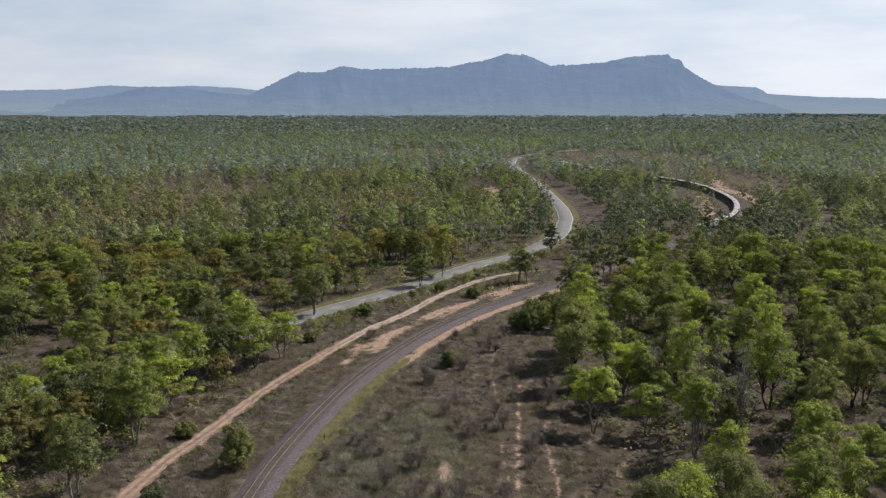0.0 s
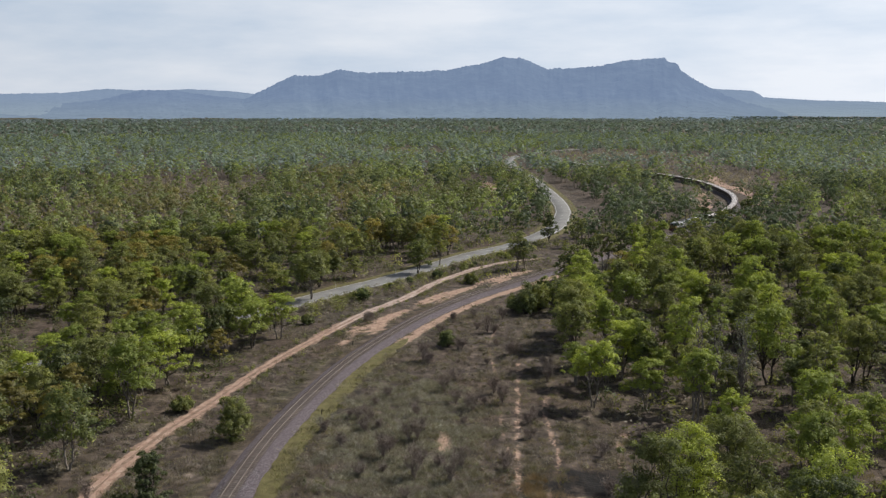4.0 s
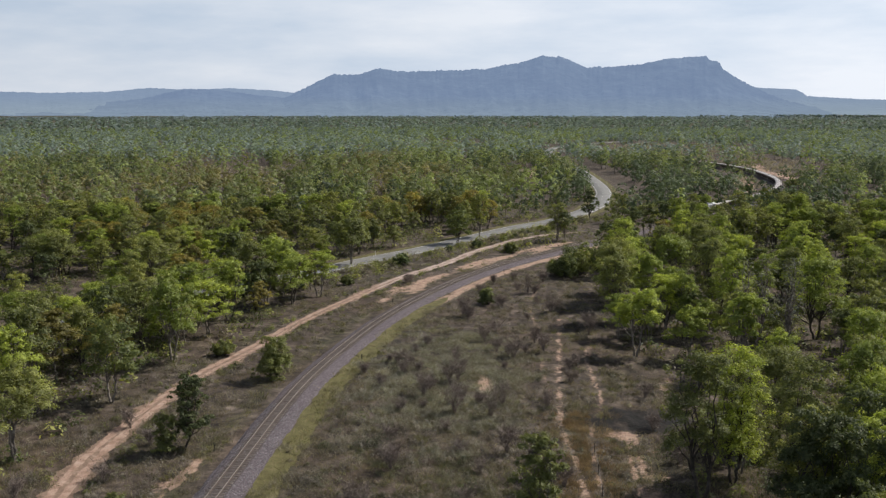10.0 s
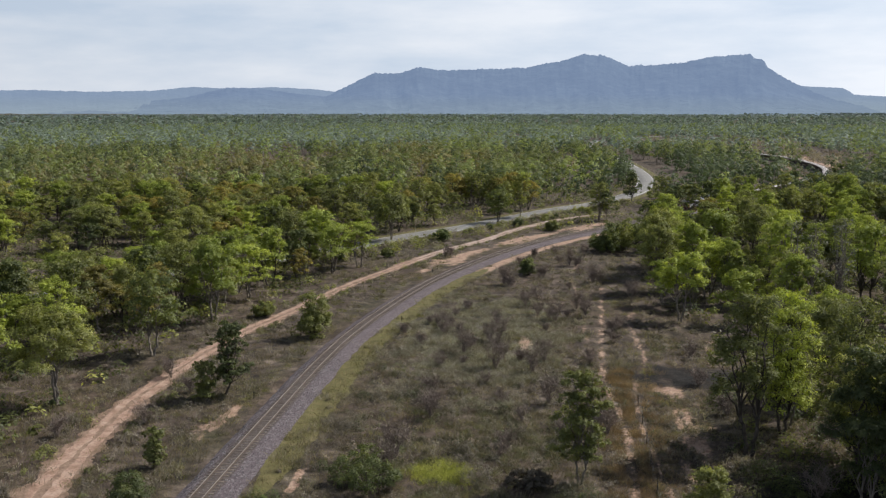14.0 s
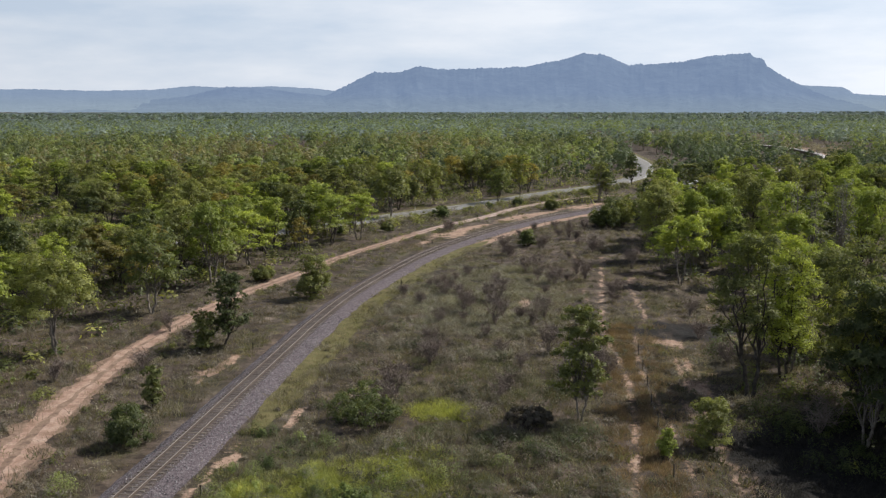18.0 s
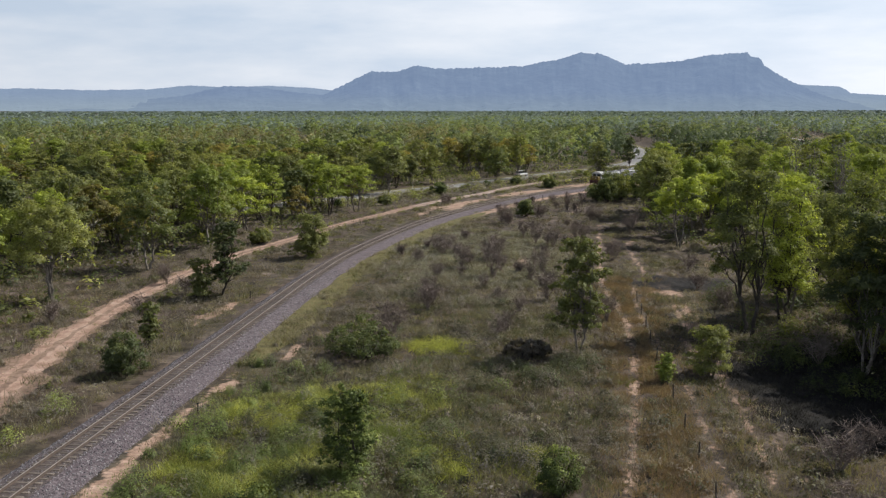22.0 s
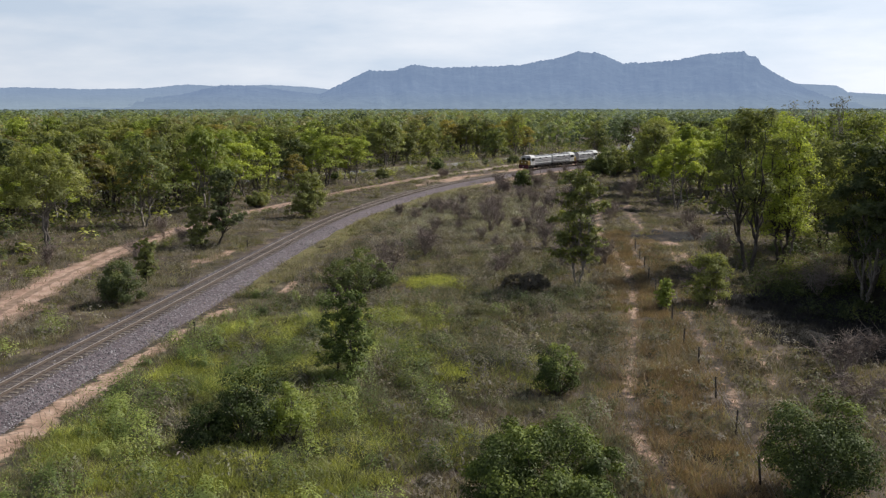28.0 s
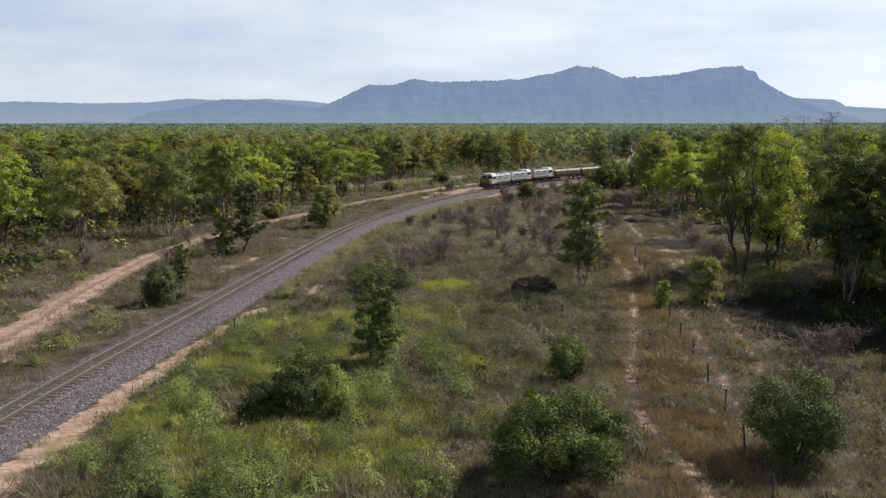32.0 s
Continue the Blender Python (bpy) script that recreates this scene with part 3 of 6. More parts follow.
# ---- plants ----
def cards(centres, size, rng, droop=0.0, slim=0.5, up=0.0, face=None, stir=0.45):
    """A small leaf-shaped card at each centre, turned at random."""
    n = len(centres)
    a = rng.normal(size=(n, 3))
    a[:, 2] = a[:, 2] * (1 - droop) - droop
    a /= np.linalg.norm(a, axis=1, keepdims=True)
    c = rng.normal(size=(n, 3)) + (0, 0, up)
    if face is not None:
        c = face + (0.2 if up > 0.5 else stir) * rng.normal(size=(n, 3)) + (0, 0, 0.25 + up)
        c /= np.linalg.norm(c, axis=1, keepdims=True) + 1e-9
        a = a - c * (a * c).sum(1, keepdims=True)
        a /= np.linalg.norm(a, axis=1, keepdims=True) + 1e-9
    b = np.cross(a, c)
    b /= np.linalg.norm(b, axis=1, keepdims=True) + 1e-9
    s = (np.broadcast_to(size, n) * rng.uniform(0.6, 1.4, n))[:, None]
    a, b = a * s * 0.5, b * s * slim * 0.5
    return np.stack([centres - a, centres + b - 0.1 * a, centres + a, centres - b - 0.1 * a], 1).reshape(-1, 3)


def quads(n):
    return np.arange(4 * n, dtype=np.int32).reshape(n, 4)


def tube(path, radii, sides=6):
    """A tapered round limb along a path."""
    path, n = np.asarray(path, float), len(path)
    way = np.gradient(path, axis=0)
    way /= np.linalg.norm(way, axis=1, keepdims=True)
    e = np.cross(way, (0.31, 0.95, 0.02))
    e /= np.linalg.norm(e, axis=1, keepdims=True) + 1e-9
    f = np.cross(way, e)
    t = np.arange(sides) * 2 * np.pi / sides
    v = path[:, None] + np.asarray(radii)[:, None, None] * (np.cos(t)[None, :, None] * e[:, None] + np.sin(t)[None, :, None] * f[:, None])
    i, j = np.meshgrid(np.arange(n - 1), np.arange(sides), indexing="ij")
    k = (j + 1) % sides
    return v.reshape(-1, 3), np.stack([i * sides + j, i * sides + k, (i + 1) * sides + k, (i + 1) * sides + j], -1).reshape(-1, 4)


def gather(pieces):
    vs, fs, at = [], [], 0
    for v, f in pieces:
        vs.append(v)
        fs.append(f + at)
        at += len(v)
    return np.vstack(vs), np.vstack(fs)


def limb(rng, a, b, r0, r1, sag=0.0, n=6, wob=0.06, sides=5):
    a, b = np.asarray(a, float), np.asarray(b, float)
    u = np.linspace(0, 1, n)[:, None]
    length = np.linalg.norm(b - a)
    p = a + (b - a) * u + (0, 0, sag * length) * (u * (1 - u)) * 4 + rng.normal(size=(n, 3)) * wob * length * np.sin(np.pi * u) * 0.5
    return p, tube(p, r0 + (r1 - r0) * u[:, 0], sides)


def tufts_of_leaves(rng, centres, radii, outs, count, size, leaf, name="crown", slim=0.56, flat=0.9, tone=0.42, spread=0.2):
    """Leaves on the upper shells of many small tufts, each tuft a dome of its own."""
    weight = radii**2 / (radii**2).sum()
    pick = rng.choice(len(centres), count, p=weight)
    d = rng.normal(size=(count, 3))
    d /= np.linalg.norm(d, axis=1, keepdims=True)
    d[:, 2] = np.where(d[:, 2] < -0.25, -d[:, 2], d[:, 2])
    c = centres[pick] + d * (radii[pick] * rng.uniform(0.1, 1.2, count) ** 0.55)[:, None] * (1, 1, flat)
    c[:, 2] = np.clip(c[:, 2], 0.15, None)
    tint = np.repeat(np.clip(tone + rng.uniform(-spread, spread, len(centres))[pick], 0, 1), 4)
    return raw_mesh(name, cards(c, size, rng, 0.4, slim, face=d + 0.4 * outs[pick], stir=0.46), quads(count), [leaf], tint)


def tree_meshes(seed, h, w, leaf, bark, size=0.34, count=4200, fork=0.38, open_=0.5, stems=1, whole=False):
    """Trunk, limbs and crown of one savanna gum: boughs that end in rounded heads of leaf tufts, with gaps between the heads."""
    rng = np.random.RandomState(seed)
    wood, boughs, ends, outs, radii = [], [], [], [], []
    r0 = (0.0115 * h + 0.025) * (0.72 if w < 0.6 * h else 1.0)
    column = w < 0.62 * h or h < 7
    total = max(6, int(round((0.55 + 0.65 * open_) * (7 + 0.55 * w) * (2.3 if column else 1.1))))
    for s in range(stems):
        lean = rng.normal(size=2) * 0.03 * h + (np.array([math.cos(s * 2.4), math.sin(s * 2.4)]) * 0.07 * h if stems > 1 else 0)
        top = np.array([lean[0], lean[1], h * fork * rng.uniform(0.85, 1.15)])
        p, piece = limb(rng, (0.25 * lean[0] * (stems > 1), 0.25 * lean[1] * (stems > 1), -0.15), top, r0 * 1.15, r0 * 0.8, n=7)
        wood.append(piece)
        n_b = max(4, int(total / stems + 0.5))
        for k in range(n_b):
            ang = 2.4 * k + rng.uniform(-0.5, 0.5) + s
            lift = (k + rng.uniform(0.1, 0.9)) / n_b if k else 0.99
            lift = lift**1.3 if column and k else lift
            reach = rng.uniform(0.38, 0.85) * math.sqrt(max(0.08, 1.0 - 0.9 * lift**1.8)) if k else 0.1
            head = w * rng.uniform(0.115, 0.2) * (1.35 if h < 7 else 1.2 if w < 0.6 * h else 1.0)
            out = max(0.1 * w, 0.56 * w - 1.25 * head) * reach
            tip = np.array([lean[0] + out * math.cos(ang), lean[1] + out * math.sin(ang), h * 0.93 - 0.6 * head if k == 0 else h * (fork + (0.94 - fork) * (0.06 + 0.92 * lift)) - 0.5 * head])
            start = p[-1 if k % 2 == 0 else -2]
            q, piece = limb(rng, start, tip, r0 * 0.55, r0 * 0.14, 0.05, n=6, wob=0.1, sides=4)
            bough = [piece]
            boughs.append(bough)
            away_dir = np.array([math.cos(ang) * reach, math.sin(ang) * reach, 0.75])
            for j in range(rng.randint(8, 13)):
                d = rng.normal(size=3)
                d /= np.linalg.norm(d)
                d[2] = abs(d[2]) if d[2] < -0.35 else d[2]
                e = tip + d * head * rng.uniform(0.6, 1.15) * (1.15, 1.15, 0.85)
                e[2] = min(e[2], h * 0.97)
                if j < 5:
                    bough.append(limb(rng, q[-2 if j % 2 else -1], e, r0 * 0.16, r0 * 0.04, 0.1, n=3, wob=0.1, sides=3)[1])
                ends.append(e)
                outs.append(0.6 * d + away_dir)
                radii.append(head * rng.uniform(0.24, 0.52))
    crown = tufts_of_leaves(rng, np.array(ends), np.array(radii), np.array(outs), count, size, leaf)
    if whole:
        wood += [piece for bough in boughs for piece in bough]
        boughs = []
    return (raw_mesh("trunk", *gather(wood), [bark], smooth=True), *[raw_mesh("branch", *gather(b), [bark], smooth=True) for b in boughs], crown)


def plant_tree(meshes, x, y, label, group="", turn=0.0, category="tree", name="gum_tree"):
    ob = new(name)
    for me in meshes:
        part(me.name.split(".")[0], me, None, ob)
    ob.matrix_basis = pose(x, y, soil_at(x, y), 0, 0, turn)
    return tagged(ob, label, category, group)


def bush_meshes(seed, h, w, leaf, size=0.26, count=3500):
    """A dense bush, leafy to the ground, with a lumpy outline."""
    rng = np.random.RandomState(seed)
    k = int(64 * max(1.0, w / 4.8))
    ang, out, up = rng.uniform(0, 6.28, k), np.sqrt(rng.uniform(0, 1, k)) * 0.38 * w, rng.uniform(0.14, 0.92, k)
    up = up * (1 - 0.45 * (out / (0.38 * w)) ** 2)
    ends = np.stack([out * np.cos(ang), out * np.sin(ang), up * h], 1)
    rad = rng.uniform(0.11, 0.2, k) * min(w, 1.4 * h) * (40 / k) ** 0.5
    pick = rng.randint(0, k, count)
    d = rng.normal(size=(count, 3))
    d /= np.linalg.norm(d, axis=1, keepdims=True)
    d[:, 2] = np.where(d[:, 2] < -0.3, -d[:, 2], d[:, 2])
    c = ends[pick] + d * (rad[pick] * rng.uniform(0.15, 1.25, count) ** 0.5)[:, None]
    c[:, 2] = np.abs(c[:, 2]) + 0.05
    # clumps get lighter towards the top: light from above put into the tint
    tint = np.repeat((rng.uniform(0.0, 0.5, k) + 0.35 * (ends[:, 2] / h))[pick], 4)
    stems = [limb(rng, (0.12 * e[0], 0.12 * e[1], -0.1), e, 0.05, 0.015, 0.05, n=5)[1] for e in ends[::3]]
    v, f = gather(stems)
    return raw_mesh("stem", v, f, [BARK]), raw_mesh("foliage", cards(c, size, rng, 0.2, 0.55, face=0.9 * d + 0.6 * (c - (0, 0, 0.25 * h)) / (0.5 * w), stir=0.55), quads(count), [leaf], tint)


def bare_meshes(seed, h, w):
    """A leafless shrub of many thin twigs."""
    rng = np.random.RandomState(seed)
    wood, twigs = [], []
    for k in range(9):
        a = rng.uniform(0, 6.28)
        e = np.array([math.cos(a) * w * 0.4 * rng.uniform(0.3, 1), math.sin(a) * w * 0.4 * rng.uniform(0.3, 1), h * rng.uniform(0.6, 0.95)])
        p, piece = limb(rng, (0, 0, -0.1), e, 0.035 + 0.008 * h, 0.012, 0.12, n=6, wob=0.15)
        wood.append(piece)
        for j in range(26):
            b = p[rng.randint(2, 6)]
            d = rng.normal(size=3) * (0.13 * w, 0.13 * w, 0.11 * h) + (0, 0, 0.19 * h)
            m = b + d * 0.5 + rng.normal(size=3) * 0.08
            for a0, a1 in ((b, m), (m, b + d), (m, m + rng.normal(size=3) * 0.12 * w)):
                s = np.cross(a1 - a0, rng.normal(size=3))
                s *= 0.019 / (np.linalg.norm(s) + 1e-9)
                twigs.append((np.array([a0 - s, a0 + s, a1 + 0.4 * s, a1 - 0.4 * s]), np.array([[0, 1, 2, 3]])))
    v, f = gather(wood)
    vt, ft = gather(twigs)
    return raw_mesh("stem", v, f, [TWIG]), raw_mesh("twig_crown", vt, ft, [TWIG])


# Single trees that stand out, some added out of view for shade: place, height, width, leaf, bark, stems.
GROVE_TRACK = [
    (-45.4, 106.4, 11.2, 14.0, "o", "p", 3), (-27.2, 111, 9.3, 5.6, "d", "g", 1), (-29.1, 109, 4.9, 2.8, "o", "g", 2), (-27.3, 88.6, 4.0, 2.5, "o", "g", 2), (-22.2, 139.8, 6.6, 6.2, "o", "g", 2),
    (12.4, 86.8, 10.8, 5.6, "o", "p", 2), (-4.0, 57.2, 5.6, 3.3, "s", "g", 2), (22.7, 80.6, 4.3, 4.2, "o", "p", 3), (18.7, 77.8, 2.5, 1.9, "b", "g", 1),
    (29.5, 94.5, 16.1, 10.5, "o", "g", 2), (39.5, 96.1, 16.2, 9.5, "o", "g", 1), (46.5, 93, 15.6, 9.0, "b", "g", 2),
]
GROVE_WOOD_EDGE = [
    (43, 82, 14.5, 9, "b", "g", 2), (41, 73, 13.5, 8.5, "o", "g", 1), (46, 66, 13, 9, "o", "g", 2), (51, 76, 15, 10, "o", "g", 1), (34.3, 178.3, 13.3, 10.0, "o", "p", 1),
    (41.2, 180, 13.3, 8.5, "b", "p", 1), (50.2, 332, 11.8, 8.8, "d", "g", 1), (53.2, 168.6, 15.4, 10.2, "b", "p", 1), (66.6, 164.7, 14.8, 13.0, "b", "g", 2),
    (33.8, 153.8, 11.1, 9.5, "b", "p", 2), (59.2, 127.3, 13.5, 11.4, "b", "p", 3), (43, 113, 12.5, 13.0, "o", "g", 2),
]
GROVE_SLOPE = [
    (52.8, 216.3, 11.1, 12.9, "b", "p", 1), (56.9, 153.3, 8.5, 8.4, "o", "g", 2), (-42.2, 128.1, 11.8, 11.8, "d", "p", 2), (-41.1, 159.6, 8.7, 8.0, "o", "p", 1), (-33, 204, 11.6, 11.5, "b", "p", 2),
    (-22.1, 240, 11.9, 13.9, "o", "p", 2), (4.5, 276.6, 9.7, 11.3, "d", "g", 2), (11.2, 290.1, 13.6, 9.3, "o", "p", 1), (-40, 148.8, 12.8, 12.2, "b", "p", 2), (-36.5, 216, 11.1, 11.5, "b", "p", 1),
    (36, 104, 13.5, 8.0, "o", "p", 2), (47, 141, 13, 9, "b", "p", 2),
]
GROVE_CORNER = [
    (-54, 90, 11.5, 9.5, "b", "g", 2), (-59, 114, 12, 11, "b", "g", 1), (-56, 132, 12.5, 11, "o", "p", 2), (-66, 121, 13, 12, "b", "p", 1), (51, 108, 14.5, 9, "b", "g", 1),
    (55, 144.5, 18.8, 5.5, "w", "p", 1), (50.5, 147, 18.2, 5, "w", "p", 2), (31.5, 228, 6.6, 8.5, "d", "g", 3), (34.5, 101, 15.5, 9, "b", "g", 2), (53, 88, 15.5, 10, "o", "g", 2),
    (38, 89, 13, 8, "o", "g", 2), (48, 85, 14.5, 9, "b", "g", 1), (46, 75, 14, 9, "o", "g", 2),
]
GROVE_HIGHWAY = [
    # the first three trees here are out of view, added for shade
    (44, 69, 12.5, 8, "d", "g", 2), (37, 70, 12, 8, "d", "g", 2), (40, 64, 11, 8, "o", "g", 2), (35.5, 81.5, 9, 6.5, "d", "p", 3), (-46, 163, 11, 9, "o", "p", 2),
    (-42.5, 171, 12, 9, "b", "p", 2), (-52, 152, 11.5, 9, "d", "g", 2), (-60, 146, 12, 10, "o", "p", 2), (-38, 178, 11.5, 8, "b", "g", 2), (-67, 137, 12, 10, "d", "g", 1),
    (-35, 188, 10, 7.5, "d", "g", 2), (-49, 177, 10.5, 8, "b", "p", 1), (47.5, 262, 11, 8, "o", "g", 2),
]
# further trees, mostly out of view, added to shade the ground on the right
GROVE_SHADE = [(50, 60, 14, 9, "o", "g", 2), (56, 67, 15.5, 10, "b", "g", 1), (58, 78, 16, 10, "o", "g", 2), (55, 73, 15, 9, "d", "g", 2), (60, 88, 15.5, 10, "o", "g", 1), (44, 60, 11, 8, "d", "g", 2), (48, 70, 13, 8, "d", "g", 2), (40, 80, 14, 10, "d", "g", 2), (37.5, 86, 13.5, 9.5, "d", "g", 2), (43.5, 88, 15, 10, "d", "g", 2), (38, 76, 11, 8, "d", "g", 2)]
GROVE_CURVE = [
    (53, 269, 11.5, 9, "d", "g", 2), (59, 277, 12, 9, "o", "p", 2), (66, 287, 12, 9, "d", "g", 2), (72, 296, 12, 10, "b", "p", 2), (44.5, 255, 9, 7, "d", "g", 2),
    (114, 364, 9.5, 8.5, "d", "g", 2), (119, 358, 9, 8, "o", "g", 2), (137, 384, 11, 9, "d", "g", 2), (126, 372, 8.5, 7.5, "d", "g", 2),
]
TREES = GROVE_TRACK + GROVE_WOOD_EDGE + GROVE_SLOPE + GROVE_CORNER + GROVE_HIGHWAY + GROVE_SHADE + GROVE_CURVE
BUSHES_NEAR = [
    # dark and bright bushes at y 46-47 paint one bush's shade and lit side
    (-25.8, 78.6, 3.5, 4.6, "d"), (-6.8, 85.8, 3.9, 8.2, "d"), (-6.8, 46.6, 4.4, 4.0, "s"), (-8.8, 46.0, 2.0, 3.2, "s"), (-4.9, 46.9, 3.0, 2.8, "b"),
    (7.0, 38.4, 4.4, 8.4, "s"), (18.4, 40.8, 5.4, 5.6, "s"), (8.7, 56.0, 3.3, 3.2, "s"), (10.9, 192.7, 3.3, 4.6, "d"), (28, 226, 4.5, 6.0, "d"), (30.3, 223, 6.6, 5.8, "d"), (33.9, 226.5, 7.6, 6.4, "o"),
    (38.2, 232, 8.6, 7.0, "d"),
]
BUSHES_FAR = [
    (42.5, 238, 8.4, 7.5, "o"), (47, 245, 8.4, 8.0, "o"), (36, 238, 7.0, 6.0, "d"), (-20, 214, 2.2, 3.4, "o"), (19.5, 262, 3.0, 5.0, "o"),
    # the k bush paints the tall tree's shadow on low dry brush
    (-33, 153, 2.6, 4.5, "o"), (7.9, 86.2, 1.5, 5.4, "k"), (-24.5, 150, 1.7, 2.8, "o"), (21, 46.5, 1.6, 3.0, "d"),
]
BUSHES = BUSHES_NEAR + BUSHES_FAR
BARE = [(4.7, 124.5, 4.4, 4.6), (9.4, 123.1, 3.6, 3.4), (11, 128, 3.0, 3.2), (14, 152, 3.2, 3.5), (18, 161, 3.4, 3.0), (23, 186, 3.0, 3.6), (28, 168, 3.6, 4.2), (-2, 108, 2.2, 3.0), (6, 96, 1.9, 2.8), (26, 60, 2.2, 4.4), (29, 64, 2.0, 4.0), (24.5, 53, 1.8, 3.6), (33, 85, 2.6, 5.0),
        (-36, 118, 2.4, 3.4), (-40.5, 96, 2.2, 3.0), (-33, 101, 2.0, 3.4), (-31.5, 112, 1.8, 3.0), (13, 190, 2.6, 4.0), (20, 205, 3.4, 3.6), (-6, 136, 1.8, 2.6), (5, 150, 2.0, 2.8)]
LEAVES = {"o": LEAF_OLIVE, "b": LEAF_BRIGHT, "d": LEAF_DARK, "r": LEAF_RUST, "s": LEAF_SHRUB, "w": LEAF_PALE, "k": SCRUB_SHADOW}
LOOKS = {"o": "olive-green", "b": "bright yellow-green", "d": "dark green", "r": "rusty olive", "s": "leafy green", "w": "pale grey half-bare", "k": "shadow-dark brown"}


def build_single_plants():
    for k, (x, y, h, w, leaf, bark, stems) in enumerate(TREES):
        d = math.hypot(x - 5, y - 4)
        size, count = (0.25, 13000) if d < 120 else (0.36, 6500) if d < 190 else (0.55, 2600)
        if h < 7:
            size, count = 0.17 if d < 80 else 0.26, 9000
        count = int(min(count * (1.5 if w > 12 else 1), max(1500, (150 if h < 7 else 100 if w < 0.62 * h else 62) * h * w * (0.34 / size) ** 2)))
        if leaf == "w":
            count, size = 1100, 0.26
        meshes = tree_meshes(100 + k, h, w, LEAVES[leaf], PALE_BARK if bark == "p" else BARK, size, count, 0.07 if h < 7 else 0.42 if bark == "p" and x > 25 and y > 140 else 0.19 if w < 0.62 * h else 0.34 if w > 13 else 0.22, 0.7, stems)
        kind = "small sapling" if h < 5 else "tall tree" if h > 12 else "savanna tree"
        plant_tree(meshes, x, y, f"{LOOKS[leaf]} {kind} with {'pale smooth' if bark == 'p' else 'dark grey'} bark and airy crown", "trees by the railway", name="gum_tree" if bark == "p" else "ironbark_tree")
    for k, (x, y, h, w, leaf) in enumerate(BUSHES):
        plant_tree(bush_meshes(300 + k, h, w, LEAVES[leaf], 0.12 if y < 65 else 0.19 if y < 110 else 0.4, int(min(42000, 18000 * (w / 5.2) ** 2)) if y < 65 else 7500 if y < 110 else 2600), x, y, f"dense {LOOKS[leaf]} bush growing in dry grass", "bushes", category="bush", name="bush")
    kinds = [bush_meshes(360 + k, (3.0, 2.4, 3.6)[k], (4.6, 3.8, 5.0)[k], (LEAF_OLIVE, LEAF_DARK, LEAF_SHRUB)[k], 0.42, 1300) for k in range(3)]
    rng = np.random.RandomState(37)
    near = road_xy[(road_xy[:, 1] > 188) & (road_xy[:, 1] < 318)]
    firsts = {}
    for k in range(0, 36, 2):
        i = rng.randint(len(near) - 1)
        d = near[i + 1] - near[i]
        x, y = near[i] + np.array([d[1], -d[0]]) / np.hypot(*d) * rng.uniform(7.5, 13.0)
        if k >= 14:
            u = (k - 14) / 21
            x, y = np.interp(u, [0, 1], [-2, 40]) + rng.uniform(-1, 1), np.interp(u, [0, 0.25, 0.5, 0.75, 1.0], [256, 272, 287, 302, 322]) + rng.uniform(-1, 1)
        if not free_of(np.array([x]), np.array([y]), 6, 5.5, 2.6)[0]:
            continue
        j = (k // 2) % 3
        if j not in firsts:
            firsts[j] = plant_tree(kinds[j], x, y, f"low {('olive', 'dark green', 'leafy green')[j]} bush on the roadside", "roadside bushes", category="bush", name="bush")
            continue
        ob = copy_thing(firsts[j], pose(x, y, soil_at(x, y), 0, 0, rng.uniform(0, 360)))
        ob.scale = (rng.uniform(0.35, 0.7),) * 3
    for k, (x, y, h, w) in enumerate(BARE):
        plant_tree(bare_meshes(400 + k, h, w), x, y, "leafless grey-brown shrub of thin dry twigs", "bare shrubs", category="shrub", name="bare_shrub")
    kinds = [bare_meshes(440 + k, (2.0, 1.6, 2.6, 1.3)[k], (3.2, 2.8, 3.4, 2.4)[k]) for k in range(4)]
    x, y = rng.uniform(-10, 32, 100), 88 + 135 * rng.uniform(size=100) ** 0.9
    ok = free_of(x, y, 7, 8, 4) & open_land(x, y) & (away(x, y, track_xy[::2]) > 1.5) & (waves(x, y, 63, 20) > -0.35)
    for n, (bx, by) in enumerate(zip(x[ok], y[ok])):
        if n < 4:
            firsts["bare", n] = plant_tree(kinds[n], bx, by, "low leafless purple-grey shrub in dry grass", "bare shrubs", category="shrub", name="bare_shrub")
            continue
        ob = copy_thing(firsts["bare", n % 4], pose(bx, by, soil_at(bx, by), 0, 0, rng.uniform(0, 360)))
        ob.scale = (rng.uniform(0.7, 1.3),) * 3


def free_of(x, y, rail=9.0, road=8.0, path=4.5):
    return (away(x, y, rail_xy[::4]) > rail) & (away(x, y, road_xy[::3]) > road) & (away(x, y, path_xy[::4]) > path)


def open_land(x, y):
    """The cleared land: right of the near line, and the strip between road and dirt track."""
    rx = np.interp(y, rail_xy[:285, 1], rail_xy[:285, 0])
    edge = np.interp(y, [0, 95, 120, 149, 164, 215, 250, 262], [24, 29, 33, 38, 32, 37, 41, 40])
    right = (x > rx - 3) & (x < edge) & (y < 262)
    px_ = np.interp(y, path_xy[:, 1], path_xy[:, 0])
    left = (x < rx) & (x > px_ - 4) & (y < 305)
    low = road_xy[road_xy[:, 1] < 345]
    road_side = np.interp(x, low[:, 0], low[:, 1])
    strip = (x > -33) & (x < 50) & (y < road_side) & (x < px_ + 6) & (y > 185) & (y < 236)
    low_x = np.interp(y, low[:, 1], low[:, 0])
    beside = (x > low_x - 5) & (x < px_ + 6) & (y > 212) & (y < 340)
    far_x = np.interp(y, road_xy[:, 1], road_xy[:, 0])
    verge = (x > far_x - 4) & (x < far_x + np.interp(y, [330, 380, 470, 560, 620], [12, 17, 17, 15, 8])) & (y > 330) & (y < 620)
    return right | left | strip | beside | verge


